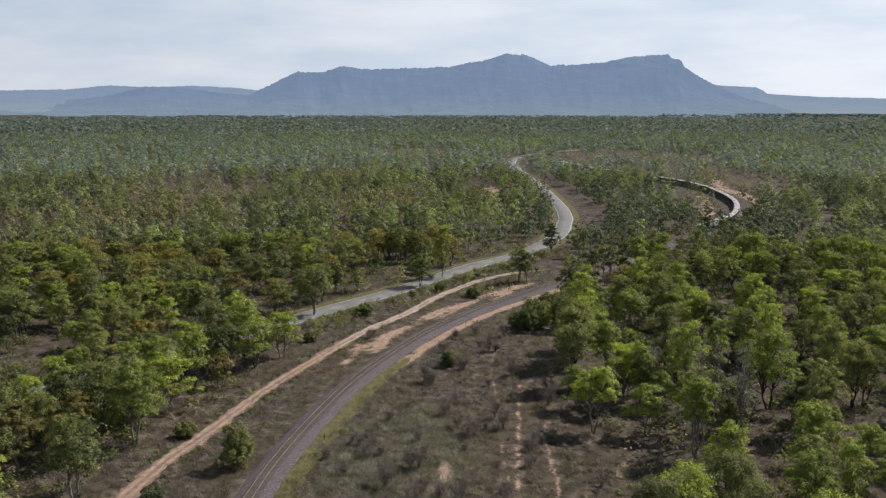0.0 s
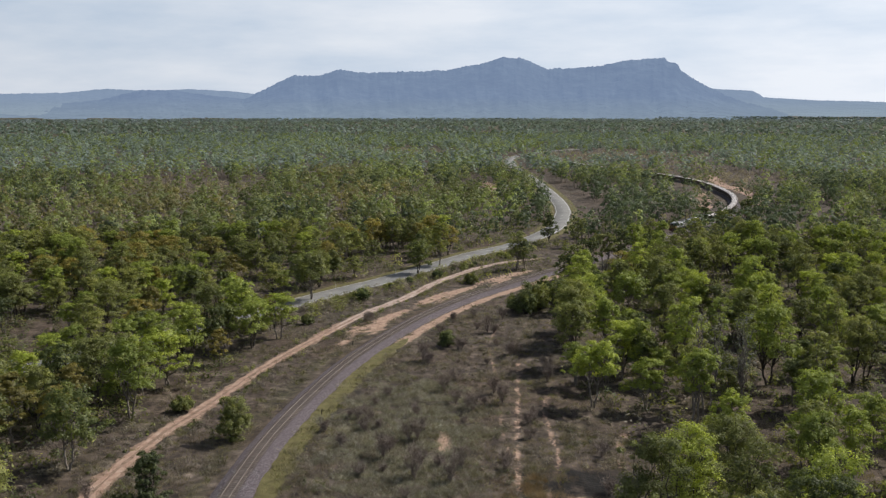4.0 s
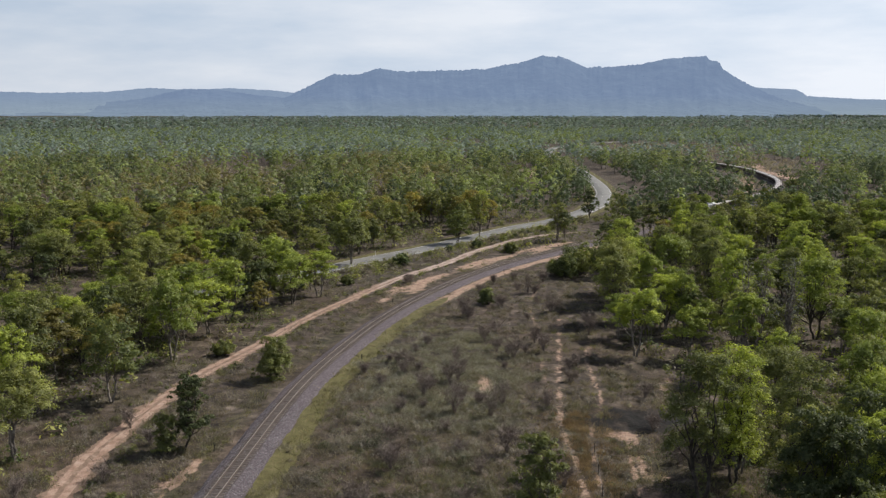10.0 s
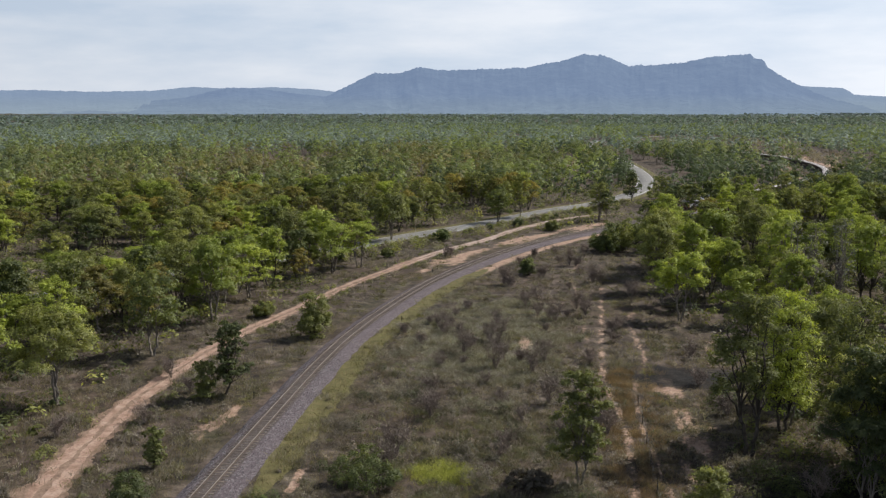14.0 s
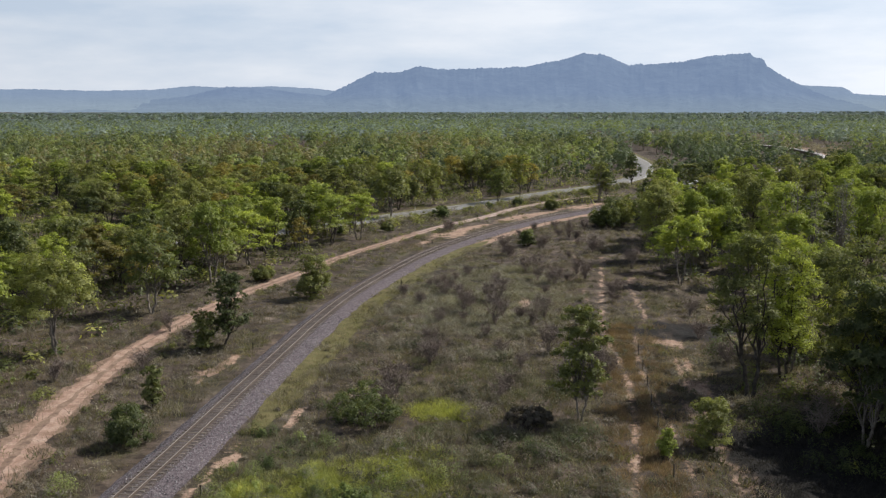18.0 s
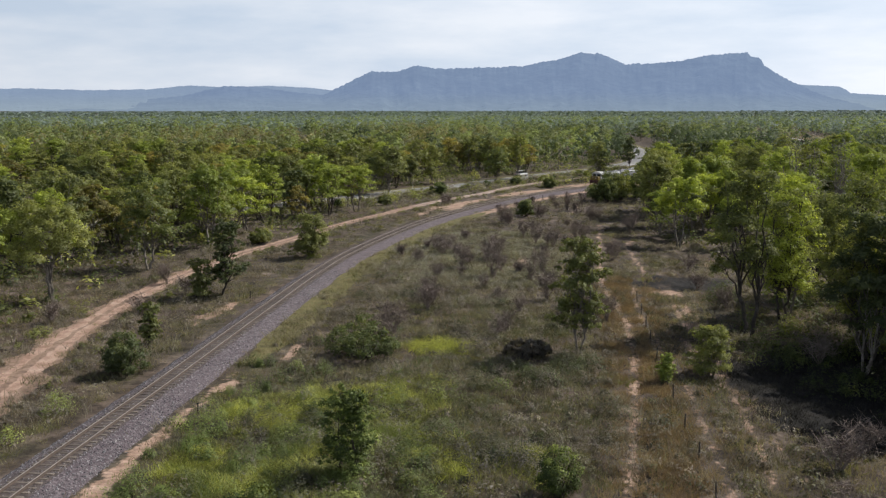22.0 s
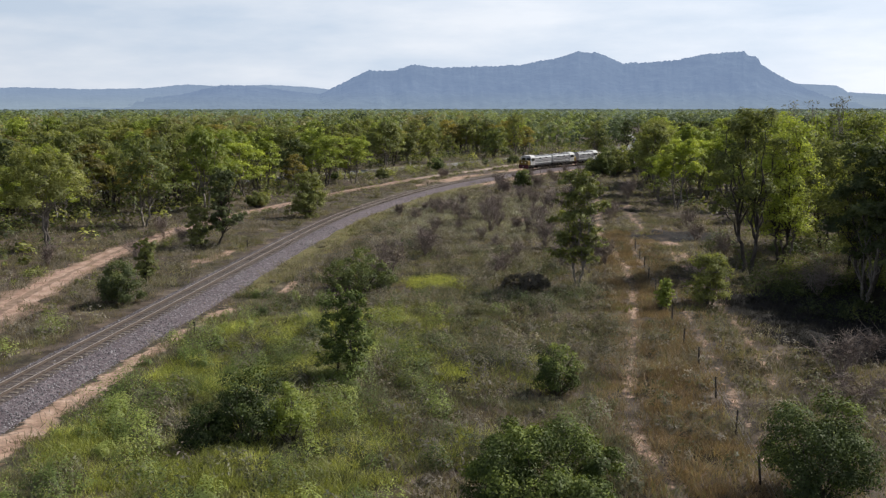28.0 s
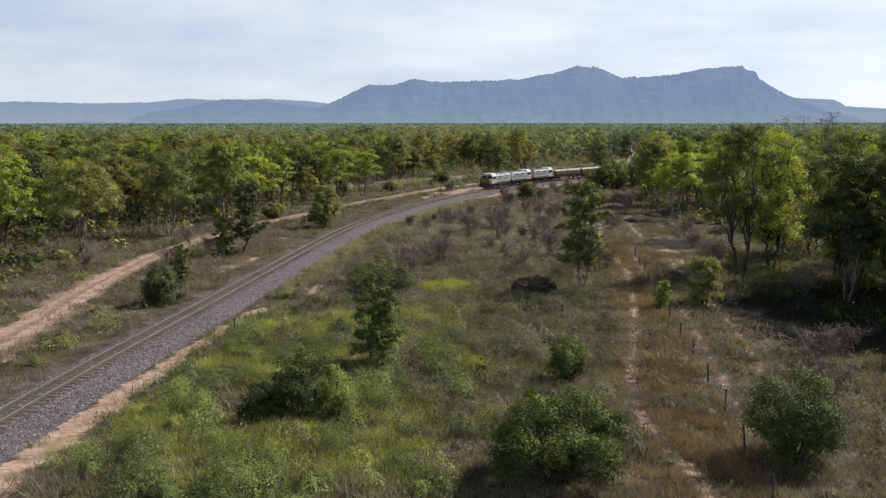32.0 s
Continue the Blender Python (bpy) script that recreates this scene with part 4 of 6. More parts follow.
def scatter(seed, near, far, spacing, lo=-33.0, hi=31.0):
    """Places over a sector of the plain, spaced unevenly."""
    rng = np.random.RandomState(seed)
    area = math.radians(hi - lo) / 2 * (far**2 - near**2)
    n = int(area / spacing**2)
    r = np.sqrt(rng.uniform(near**2, far**2, n))
    a = np.radians(rng.uniform(lo, hi, n))
    return 5 + r * np.sin(a), 4 + r * np.cos(a), r, rng


def woodland(name, label, seed, near, far, spacing, n_cards, size, lo=-33.0, hi=31.0, taken=(), leaf=None):
    x, y, r, rng = scatter(seed, near, far, spacing, lo, hi)
    thin = waves(x, y, 77, 230) + 0.6 * waves(x, y, 78, 70)
    bare = np.zeros(len(x), bool)
    for cx, cy, rx, ry in CLEARINGS:
        bare |= ((x - cx) / rx) ** 2 + ((y - cy) / ry) ** 2 + 0.4 * waves(x, y, 83, 40) < 1
    bare &= rng.uniform(size=len(x)) < 0.85
    keep = free_of(x, y, 8, 7, 5) & ~open_land(x, y) & (rng.uniform(size=len(x)) > np.clip(0.25 * thin, 0, 0.4)) & ~bare
    for tx, ty, tr in taken:
        keep &= (x - tx) ** 2 + (y - ty) ** 2 > tr**2
    x, y = x[keep], y[keep]
    n = len(x)
    h = rng.uniform(7.0, 13.5, n) * np.clip(1.0 - 0.12 * waves(x, y, 79, 120), 0.7, 1.2) * np.clip(1.0 - (np.hypot(x, y) - 650) / 1500, 0.36, 1.0)
    w = h * (rng.uniform(0.66, 1.0, n) if near < 600 else rng.uniform(0.8, 1.2, n))
    k = 9
    ang = 2.4 * np.arange(k) + rng.uniform(-0.6, 0.6, (n, k))
    lift = np.clip((np.arange(k) + rng.uniform(0, 1, (n, k))) / k, 0, 1)
    out = 0.42 * np.sqrt(1.0 - 0.9 * lift**2) * np.clip(0.5 + 1.6 * lift, 0, 1) * rng.uniform(0.5, 1.0, (n, k))
    up = 0.2 + 0.7 * lift
    ends = np.stack([out * np.cos(ang) * w[:, None], out * np.sin(ang) * w[:, None], up * h[:, None]], -1)
    pick = rng.randint(0, k, (n, n_cards))
    d = rng.normal(size=(n, n_cards, 3))
    d /= np.linalg.norm(d, axis=-1, keepdims=True)
    d[..., 2] = np.where(d[..., 2] < -0.2, -d[..., 2], d[..., 2])
    c = np.take_along_axis(ends, pick[..., None], 1) + d * (rng.uniform(0.09, 0.17, (n, n_cards)) * w[:, None])[..., None]
    c += np.stack([x, y, 0 * x], -1)[:, None]
    out_dir = np.take_along_axis(ends, pick[..., None], 1) - np.stack([0 * h, 0 * h, 0.55 * h], -1)[:, None]
    out_dir /= np.linalg.norm(out_dir, axis=-1, keepdims=True) + 1e-9
    v = cards(c.reshape(-1, 3), size, rng, 0.2, 0.75, up=0.1 if near < 600 else 0.5 if near < 1200 else 1.2, face=(0.9 * d + 0.5 * out_dir).reshape(-1, 3), stir=0.2)
    tone = 0.4 + 0.16 * waves(x, y, 80, 150)[:, None] + rng.uniform(-0.32, 0.32, (n, 1)) + rng.uniform(-0.06, 0.06, (n, k))
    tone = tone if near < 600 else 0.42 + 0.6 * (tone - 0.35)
    tint = np.repeat(np.take_along_axis(np.clip(tone, 0, 0.9), pick, 1).ravel(), 4)
    kind = rng.uniform(size=n) + 0.35 * waves(x, y, 81, 190) + 0.42 * np.exp(-(((x + 110) / 150) ** 2) - ((y - 430) / 190) ** 2) - 0.12 * (x > 60)
    kind = kind - 0.16 * (x < -140) if near > 600 else kind
    grove = ((x - 100) / 55) ** 2 + ((y - 420) / 100) ** 2 < 1
    kind = np.where(grove, 0.4 * kind, kind)
    # the farthest trees take the haze-blue leaves
    kind = np.where(np.hypot(x, y) > 2380, 2.0, kind) if near > 1200 else kind
    slot = np.repeat(np.where(kind > 1.12, 3, np.where(kind > 0.6, 0, np.where(kind > 0.36, 1, 2))), n_cards)
    # a thin tapered trunk with three sides under each crown
    t = np.arange(3) * 2.094
    ring = np.stack([np.cos(t), np.sin(t), 0 * t], -1)
    foot = np.stack([x, y, 0 * x - 0.3], -1)[:, None] + ring * (0.02 * h)[:, None, None]
    head = np.stack([x, y, 0.62 * h], -1)[:, None] + ring * (0.008 * h)[:, None, None]
    tv = np.concatenate([foot, head], 1).reshape(-1, 3)
    i = (np.arange(n) * 6)[:, None] + np.array([[0, 1, 4, 3, 1, 2, 5, 4, 2, 0, 3, 5]])
    tf = i.reshape(-1, 4)
    v2, f2 = gather([(v, quads(n * n_cards)), (tv, tf)])
    me = raw_mesh(name, v2, f2, leaf or [LEAF_OLIVE, LEAF_BRIGHT, LEAF_DARK, LEAF_RUST, PALE_BARK], np.r_[tint, np.zeros(len(tv))], np.r_[slot, np.full(len(tf), 4)])
    return tagged(new(name, me), label, "trees", kind="stuff")


def build_woods():
    taken = [(t[0], t[1], 0.42 * t[3] + 1.5) for t in TREES]
    # the nearer wood: single trees, copied from a few kinds
    kinds = []
    for k in range(10):
        leaf, bark = "obdbbobobr"[k], "pgpgpgpgpp"[k]
        h = (12.5, 11, 9.5, 13, 10, 8.5, 11.5, 12, 9, 10.5)[k]
        kinds.append((tree_meshes(600 + k, h, h * (0.72, 0.95, 0.8, 0.66, 0.9, 0.8, 0.75, 0.85, 1.0, 0.7)[k], LEAVES[leaf], PALE_BARK if bark == "p" else BARK, 0.27, 7000, 0.24, 0.6, 1 + k % 3, True), leaf, bark))
    coarse = []
    for k in range(6):
        leaf, bark = "orobdo"[k], "pgpgpp"[k]
        h = (12.0, 10.5, 9.5, 12.5, 9, 11)[k]
        coarse.append((tree_meshes(650 + k, h, h * (0.8, 0.95, 0.85, 0.7, 0.9, 0.8)[k], LEAVES[leaf], PALE_BARK if bark == "p" else BARK, 0.36, 3600, 0.25, 0.7, 1 + k % 2, True), leaf, bark))
    x, y, r, rng = scatter(21, 92, 330, 8.1)
    keep = free_of(x, y, 9, 6.6, 7.0) & ~open_land(x, y) & ((x < 20) | (y > 260) | (rng.uniform(size=len(x)) > 0.06)) & ((y > 205) | (x > 0) | (x < np.interp(y, road_xy[:130, 1], road_xy[:130, 0])))
    for tx, ty, tr in taken:
        keep &= (x - tx) ** 2 + (y - ty) ** 2 > tr**2
    x, y, r = x[keep], y[keep], r[keep]
    # the belt of trees between dirt track and highway
    bt = np.random.RandomState(77)
    by = bt.uniform(98, 212, 300)
    bx = np.interp(by, path_xy[:, 1], path_xy[:, 0]) - 6.0 - bt.uniform(0, 1, 300) ** 0.8 * 40
    ok = free_of(bx, by, 9, 6.0, 4.5) & ((by > 119) | (bx < -64)) & ((by > 137) | (bx < -54))
    spaced = []
    for k in np.flatnonzero(ok):
        if all((bx[k] - bx[j]) ** 2 + (by[k] - by[j]) ** 2 > 26 for j in spaced) and all((bx[k] - tx) ** 2 + (by[k] - ty) ** 2 > (0.8 * tr) ** 2 for tx, ty, tr in taken):
            spaced.append(k)
    x, y = np.r_[x, bx[spaced]], np.r_[y, by[spaced]]
    r = np.hypot(x - 5, y - 4)
    order = np.argsort(r)
    firsts = {}
    for c, i in enumerate(order[:590]):
        side = (1, 3, 4, 8, 0, 5, 2, 6, 7, 2) if x[i] > 22 else (0, 6, 5, 7, 1, 2, 4, 7, 6, 9)
        k = side[rng.randint(10)] if c < 230 else 100 + (((0, 3, 3, 2, 4, 3, 5)[rng.randint(7)]) if x[i] > 60 else rng.randint(len(coarse)))
        meshes, leaf, bark = kinds[k] if k < 100 else coarse[k - 100]
        turn, scale = rng.uniform(0, 360), rng.uniform(0.82, 1.15)
        if k not in firsts:
            firsts[k] = plant_tree(meshes, x[i], y[i], f"{LOOKS[leaf]} woodland tree with {'pale' if bark == 'p' else 'grey'} trunk", "woodland trees", turn, name="gum_tree" if bark == "p" else "ironbark_tree")
            continue
        ob = copy_thing(firsts[k], pose(x[i], y[i], soil_at(x[i], y[i]), 0, 0, turn))
        slim = rng.uniform(0.95, 1.22) if x[i] < 0 else rng.uniform(0.9, 1.12)
        ob.scale = (scale * slim, scale * slim, scale * (rng.uniform(0.8, 0.98) if x[i] < 0 else rng.uniform(0.92, 1.06)))
    edge = r[order[590]] if len(order) > 590 else 330
    woodland("woodland", "open gum woodland of olive and yellow-green crowns", 31, edge, 640, 7.9, 170, 0.85, taken=taken, leaf=[MID_OLIVE, MID_BRIGHT, MID_DARK, MID_RUST, PALE_BARK])
    # the belts from here outwards use the haze-coloured leaves
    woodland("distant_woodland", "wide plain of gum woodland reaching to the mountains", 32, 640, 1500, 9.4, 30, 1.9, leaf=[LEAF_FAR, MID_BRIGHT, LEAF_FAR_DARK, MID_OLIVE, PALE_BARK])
    woodland("horizon_woodland", "thin line of hazy woodland below the mesa", 34, 2850, 3300, 26, 7, 9.0, 14, 36, leaf=[LEAF_HAZE, LEAF_FAR, LEAF_FAR_DARK, LEAF_FOOT, PALE_BARK])
    woodland("far_woodland", "far hazy woodland at the foot of the mountains", 33, 1500, 2850, 15, 7, 5.0, -34, 34, leaf=[LEAF_HAZE, LEAF_FAR, LEAF_FAR_DARK, LEAF_FOOT, PALE_BARK])


def blades(name, label, mat, places, rng, n, height, width, category, spread=0.35, lean=0.35):
    """Tufts of pointed blades."""
    x, y, s = places
    m = len(x)
    base = np.stack([x, y, soil(x, y) - 0.03], -1)[:, None] + np.concatenate([rng.normal(size=(m, n, 2)) * spread * s[:, None, None], np.zeros((m, n, 1))], -1)
    tip = base + np.concatenate([rng.normal(size=(m, n, 2)) * lean * height * s[:, None, None], (height * s[:, None] * rng.uniform(0.5, 1.15, (m, n)))[..., None]], -1)
    a = rng.uniform(0, 6.28, (m, n))
    side = np.stack([np.cos(a), np.sin(a), 0 * a], -1) * width * s[:, None, None]
    v = np.stack([base - side, base + side, tip], 2).reshape(-1, 3)
    tint = np.repeat(np.clip(0.32 + 0.25 * waves(x, y, 91, 7) + rng.uniform(-0.28, 0.3, m), 0, 1), n * 3)
    me = raw_mesh(name, v, np.arange(len(v)).reshape(-1, 3), [mat], tint)
    tagged(new(name, me), label, category, kind="stuff")


def build_grass():
    rng = np.random.RandomState(5)

    def spots(n, near, far, lo=-30, hi=30, power=1.3):
        r = near + (far - near) * rng.uniform(size=n) ** power
        a = np.radians(rng.uniform(lo, hi, n))
        x, y = 5 + r * np.sin(a), -4 + r * np.cos(a)
        bank = 3.6
        ok = free_of(x, y, bank, 6.0, 2.0) & (away(x, y, track_xy[::2]) > 0.5) & (worn(x, y) < rng.uniform(0.15, 0.8, len(x))) & (burn_and_shade(x, y) < rng.uniform(0.15, 0.8, len(x)))
        return x[ok], y[ok]

    x, y = spots(25000, 26, 150)
    l = lushness(x, y)
    g = rng.uniform(size=len(x)) < 0.1 + 0.85 * l
    sparse = ~g | (rng.uniform(size=len(x)) < 0.6)
    x, y, g = x[sparse], y[sparse], g[sparse]
    blades("green_grass", "lush green grass tufts beside the railway", GRASS_GREEN, (x[g], y[g], rng.uniform(0.5, 1.2, g.sum())), rng, 26, 0.36, 0.018, "grass", 0.3, 0.6)
    d = ~g
    blades("dry_grass", "dry brown grass tufts on the cleared land", GRASS_DRY, (x[d], y[d], rng.uniform(0.4, 1.2, d.sum())), rng, 18, 0.46, 0.018, "grass", 0.45, 0.5)
    x, y = spots(15000, 40, 320, power=1.05)
    k = (waves(x, y, 61, 18) + rng.uniform(-0.4, 0.4, len(x)) > 0.05) & (lushness(x, y) < 0.5)
    blades("dry_scrub", "low grey-brown dry scrub and dead shrubs", SCRUB, (x[k], y[k], rng.uniform(0.6, 1.7, k.sum())), rng, 34, 0.55, 0.02, "scrub", 0.42, 0.6)
    x, y = spots(9000, 60, 330, power=0.9)
    k = waves(x, y, 62, 22) > -0.1
    blades("low_green_scrub", "low olive scrub among the dry grass", SCRUB_OLIVE, (x[k], y[k], rng.uniform(0.5, 1.3, k.sum())), rng, 24, 0.5, 0.04, "scrub", 0.4, 0.6)


def clumps(name, label, mat, x, y, s, rng, n, size, category, tall=0.55, droop=0.0, slim=0.5):
    """Low leafy mounds."""
    m = len(x)
    d = rng.normal(size=(m, n, 3))
    d /= np.linalg.norm(d, axis=-1, keepdims=True)
    d *= rng.uniform(0.35, 1, (m, n, 1)) ** 0.4
    d[..., 2] = np.abs(d[..., 2]) * tall / 0.55
    lump = 1 + 0.35 * np.sin(3 * np.arctan2(d[..., 1], d[..., 0]) + rng.uniform(0, 6.28, (m, 1)))
    c = np.stack([x, y, soil(x, y)], -1)[:, None] + d * s[:, None, None] * np.stack([lump, lump, 0 * lump + 0.75], -1)
    tint = np.repeat(np.clip(0.3 + 0.3 * waves(x, y, 93, 14) + rng.uniform(-0.32, 0.38, m), 0, 0.95), n * 4)
    me = raw_mesh(name, cards(c.reshape(-1, 3), size, rng, droop, slim, 0.2, face=1.2 * d.reshape(-1, 3), stir=0.35), quads(m * n), [mat], tint)
    tagged(new(name, me), label, category, kind="stuff")


def build_understory():
    x, y, r, rng = scatter(52, 100, 400, 5.2)
    k = free_of(x, y, 9, 7, 6) & ~open_land(x, y) & ((x < 20) | (y > 150))
    x, y = x[k], y[k]
    dark = rng.uniform(size=len(x)) < 0.55
    clumps("woodland_saplings", "dark green saplings and thicket under the woodland trees", LEAF_DARK, x[dark], y[dark], rng.uniform(1.1, 2.5, dark.sum()), rng, 70, 0.5, "saplings", 1.15)
    clumps("woodland_thicket", "olive thicket filling the gaps between woodland trees", LEAF_OLIVE, x[~dark], y[~dark], rng.uniform(1.0, 2.4, (~dark).sum()), rng, 70, 0.5, "saplings", 1.1)
    x, y, r, rng = scatter(51, 85, 430, 5.6)
    k = free_of(x, y, 7, 8, 5) & ~open_land(x, y) & (burn_and_shade(x, y) < rng.uniform(0.1, 0.9, len(x))) & (rng.uniform(size=len(x)) < 0.75)
    x, y = x[k], y[k]
    half = rng.uniform(size=len(x)) < 0.55
    clumps("woodland_shrubs", "olive undergrowth between the woodland trunks", LEAF_OLIVE, x[half], y[half], rng.uniform(0.8, 2.4, half.sum()), rng, 32, 0.62, "shrubs", 0.85)
    half = ~half
    clumps("woodland_scrub", "grey-brown dry undergrowth between the woodland trunks", SCRUB, x[half], y[half], rng.uniform(0.7, 1.9, half.sum()), rng, 28, 0.55, "scrub", 0.7)


def build_road_scrub():
    """Low dry scrub and olive shrubs on the near side of the highway and along the dirt track."""
    rng = np.random.RandomState(66)
    pts, way, _ = ROAD_LINE
    near = np.flatnonzero((pts[:, 1] > 150) & (pts[:, 1] < 345))
    i = near[rng.randint(len(near), size=900)]
    o = 4.7 + 9.0 * rng.uniform(size=900) ** 1.4
    x, y = pts[i, 0] + way[i, 1] * o + rng.normal(size=900) * 0.6, pts[i, 1] - way[i, 0] * o + rng.normal(size=900) * 0.6
    k = free_of(x, y, 5, 4.4, 2.0)
    x, y = x[k], y[k]
    dry = rng.uniform(size=len(x)) < 0.6
    clumps("roadside_scrub", "grey-brown dry scrub beside the highway", SCRUB, x[dry], y[dry], rng.uniform(0.6, 1.7, dry.sum()), rng, 60, 0.4, "scrub", 0.85, slim=0.4)
    clumps("roadside_shrubs", "low olive shrubs beside the highway", LEAF_OLIVE, x[~dry], y[~dry], rng.uniform(0.6, 1.8, (~dry).sum()), rng, 70, 0.4, "shrubs", 0.9)
    pts, way, _ = PATH_LINE
    i = rng.randint(30, len(pts) - 2, 700)
    o = np.where(rng.uniform(size=700) < 0.6, -1, 1) * np.interp(pts[i, 1], [60, 105, 160, 300], [3.1, 2.3, 1.8, 1.6]) * rng.uniform(0.95, 1.9, 700)
    x, y = pts[i, 0] - way[i, 1] * o, pts[i, 1] + way[i, 0] * o
    k = free_of(x, y, 4.2, 5, 0)
    x, y = x[k], y[k]
    dry = rng.uniform(size=len(x)) < 0.65
    clumps("trackside_scrub", "dry brown scrub along the sandy track", SCRUB, x[dry], y[dry], rng.uniform(0.25, 0.8, dry.sum()), rng, 60, 0.22, "scrub", 0.8, slim=0.3)
    clumps("trackside_shrubs", "low dark shrubs along the sandy track", LEAF_OLIVE, x[~dry], y[~dry], rng.uniform(0.25, 0.9, (~dry).sum()), rng, 80, 0.2, "shrubs", 0.9)


CLEARINGS = ((195, 620, 45, 120), (-106, 535, 32, 75), (-145, 575, 36, 45), (42, 555, 16, 60), (149, 480, 22, 52), (-10, 945, 60, 90), (190, 860, 90, 110), (-63, 640, 30, 14), (-150, 420, 18, 12), (-60, 470, 20, 10))


def build_clearing_scrub():
    rng = np.random.RandomState(88)
    xs, ys = [], []
    for cx, cy, rx, ry in CLEARINGS:
        n = int(rx * ry * 0.09)
        d = rng.normal(size=(n, 2)) * 0.5
        xs.append(cx + d[:, 0] * rx)
        ys.append(cy + d[:, 1] * ry)
    x, y = np.concatenate(xs), np.concatenate(ys)
    k = free_of(x, y, 7, 8, 4)
    x, y = x[k], y[k]
    clumps("clearing_scrub", "leafless purple-grey scrub in the woodland clearings", SCRUB, x, y, rng.uniform(1.0, 2.8, len(x)), rng, 26, 0.9, "scrub", 0.7, slim=0.3)


def build_weeds():
    rng = np.random.RandomState(15)

    def spots(n, near, far, power, lo=-30, hi=30):
        r = near + (far - near) * rng.uniform(size=n) ** power
        a = np.radians(rng.uniform(lo, hi, n))
        x, y = 5 + r * np.sin(a), -4 + r * np.cos(a)
        clear = np.all([np.hypot(x - b[0], y - b[1]) > 0.62 * b[3] for b in BUSHES], axis=0)
        ok = clear & free_of(x, y, 4.8, 6.5, 3.2) & (away(x, y, track_xy[::2]) > 0.9) & (worn(x, y) < 0.4) & (burn_and_shade(x, y) < rng.uniform(0.1, 0.9, len(x)))
        return x[ok], y[ok]

    def ease(x, y):
        """Growth is short beside the ballast and taller further out."""
        return np.clip((x - np.interp(y, rail_xy[:285, 1], rail_xy[:285, 0]) - 3.5) / 6.5, 0.3, 1.0)

    # tall bright grass in dense patches
    beds = [(-8.1, 70.9, 3.6, 4.5), (-2.5, 74.5, 3.6, 5.5), (-1.5, 48, 2.5, 4), (-11, 67, 2.6, 3.4), (0.9, 62, 2.6, 3.2), (-9.5, 56, 3.4, 4.4), (-9, 42, 4.5, 4.5), (-2.6, 41, 4.2, 4.0), (3.2, 59.5, 2.2, 3.0), (-13.5, 70, 1.6, 3.0),
            (-1.1, 67.8, 3.0, 4.0), (-0.2, 88.8, 3.0, 2.8), (0.2, 88.4, 2.4, 2.4), (-0.6, 89.2, 2.4, 2.4), (-5, 63, 2.6, 3.0), (-14, 58, 2.0, 5.0), (7, 60, 2.0, 3.0), (-4, 52, 2.5, 3.0), (-15, 47, 2.0, 5.0), (2.5, 46, 2.0, 3.0)]
    bx, by = [], []
    for cx, cy, rx, ry in beds:
        n = int(7.0 * rx * ry)
        d = rng.normal(size=(n, 2)) * 0.42
        bx.append(cx + d[:, 0] * rx)
        by.append(cy + d[:, 1] * ry)
    x, y = np.concatenate(bx), np.concatenate(by)
    k = free_of(x, y, 4.6, 6, 3)
    x, y = x[k], y[k]
    blades("tall_grass", "tall bright yellow-green grass in dense clumps", GRASS_TALL, (x, y, rng.uniform(0.35, 1.2, len(x))), rng, 80, 0.52, 0.022, "grass", 0.45, 0.6)
    x, y = spots(3600, 30, 105, 1.2)
    k = lushness(x, y) + 0.45 * waves(x, y, 94, 8) + rng.uniform(-0.2, 0.2, len(x)) > 0.55
    blades("green_weeds", "green grass tussocks on the wet ground", GRASS_GREEN, (x[k], y[k], (0.6 + 0.8 * rng.uniform(size=k.sum()) ** 1.6) * ease(x[k], y[k])), rng, 130, 0.4, 0.022, "weeds", 0.36, 0.8)
    x, y = spots(1350, 30, 90, 1.0)
    k = (lushness(x, y) > 0.15) & (waves(x, y, 98, 11) > 0.0)
    clumps("leafy_shrubs", "low green leafy shrubs among the weeds", LEAF_WEED, x[k], y[k], rng.uniform(0.45, 1.35, k.sum()), rng, 520, 0.11, "shrubs", 1.2)
    x, y = spots(2600, 44, 112, 0.9, -8, 14)
    k = (x > -6) & (x < 12.5) & (waves(x, y, 155, 15) + rng.uniform(-0.4, 0.4, len(x)) > -0.15)
    blades("grey_grass", "knee-high grey-green grass on the meadow", GRASS_GREY, (x[k], y[k], rng.uniform(0.6, 1.2, k.sum())), rng, 60, 0.52, 0.02, "grass", 0.4, 0.5)
    x, y = spots(5200, 105, 185, 1.0, -12, 10)
    k = ((x - 3) / 11) ** 2 + ((y - 143) / 27) ** 2 + 0.9 * waves(x, y, 157, 13) + rng.uniform(-0.4, 0.4, len(x)) < 0.95
    blades("bleached_grass", "bleached pale grey dead grass on the meadow", GRASS_PALE, (x[k], y[k], rng.uniform(0.6, 1.3, k.sum())), rng, 64, 0.55, 0.032, "grass", 0.5, 0.9)
    # waist-high thickets of grass-grown brush on the meadow
    x, y = spots(900, 44, 128, 0.8, -14, 14)
    k = (x > np.interp(y, rail_xy[:285, 1], rail_xy[:285, 0]) + 8) & (x < 14) & (waves(x, y, 151, 16) + rng.uniform(-0.4, 0.4, len(x)) > 0.1)
    x, y = x[k], y[k]
    tone = waves(x, y, 152, 13) + rng.uniform(-0.5, 0.5, len(x)) + (70 - y) / 60
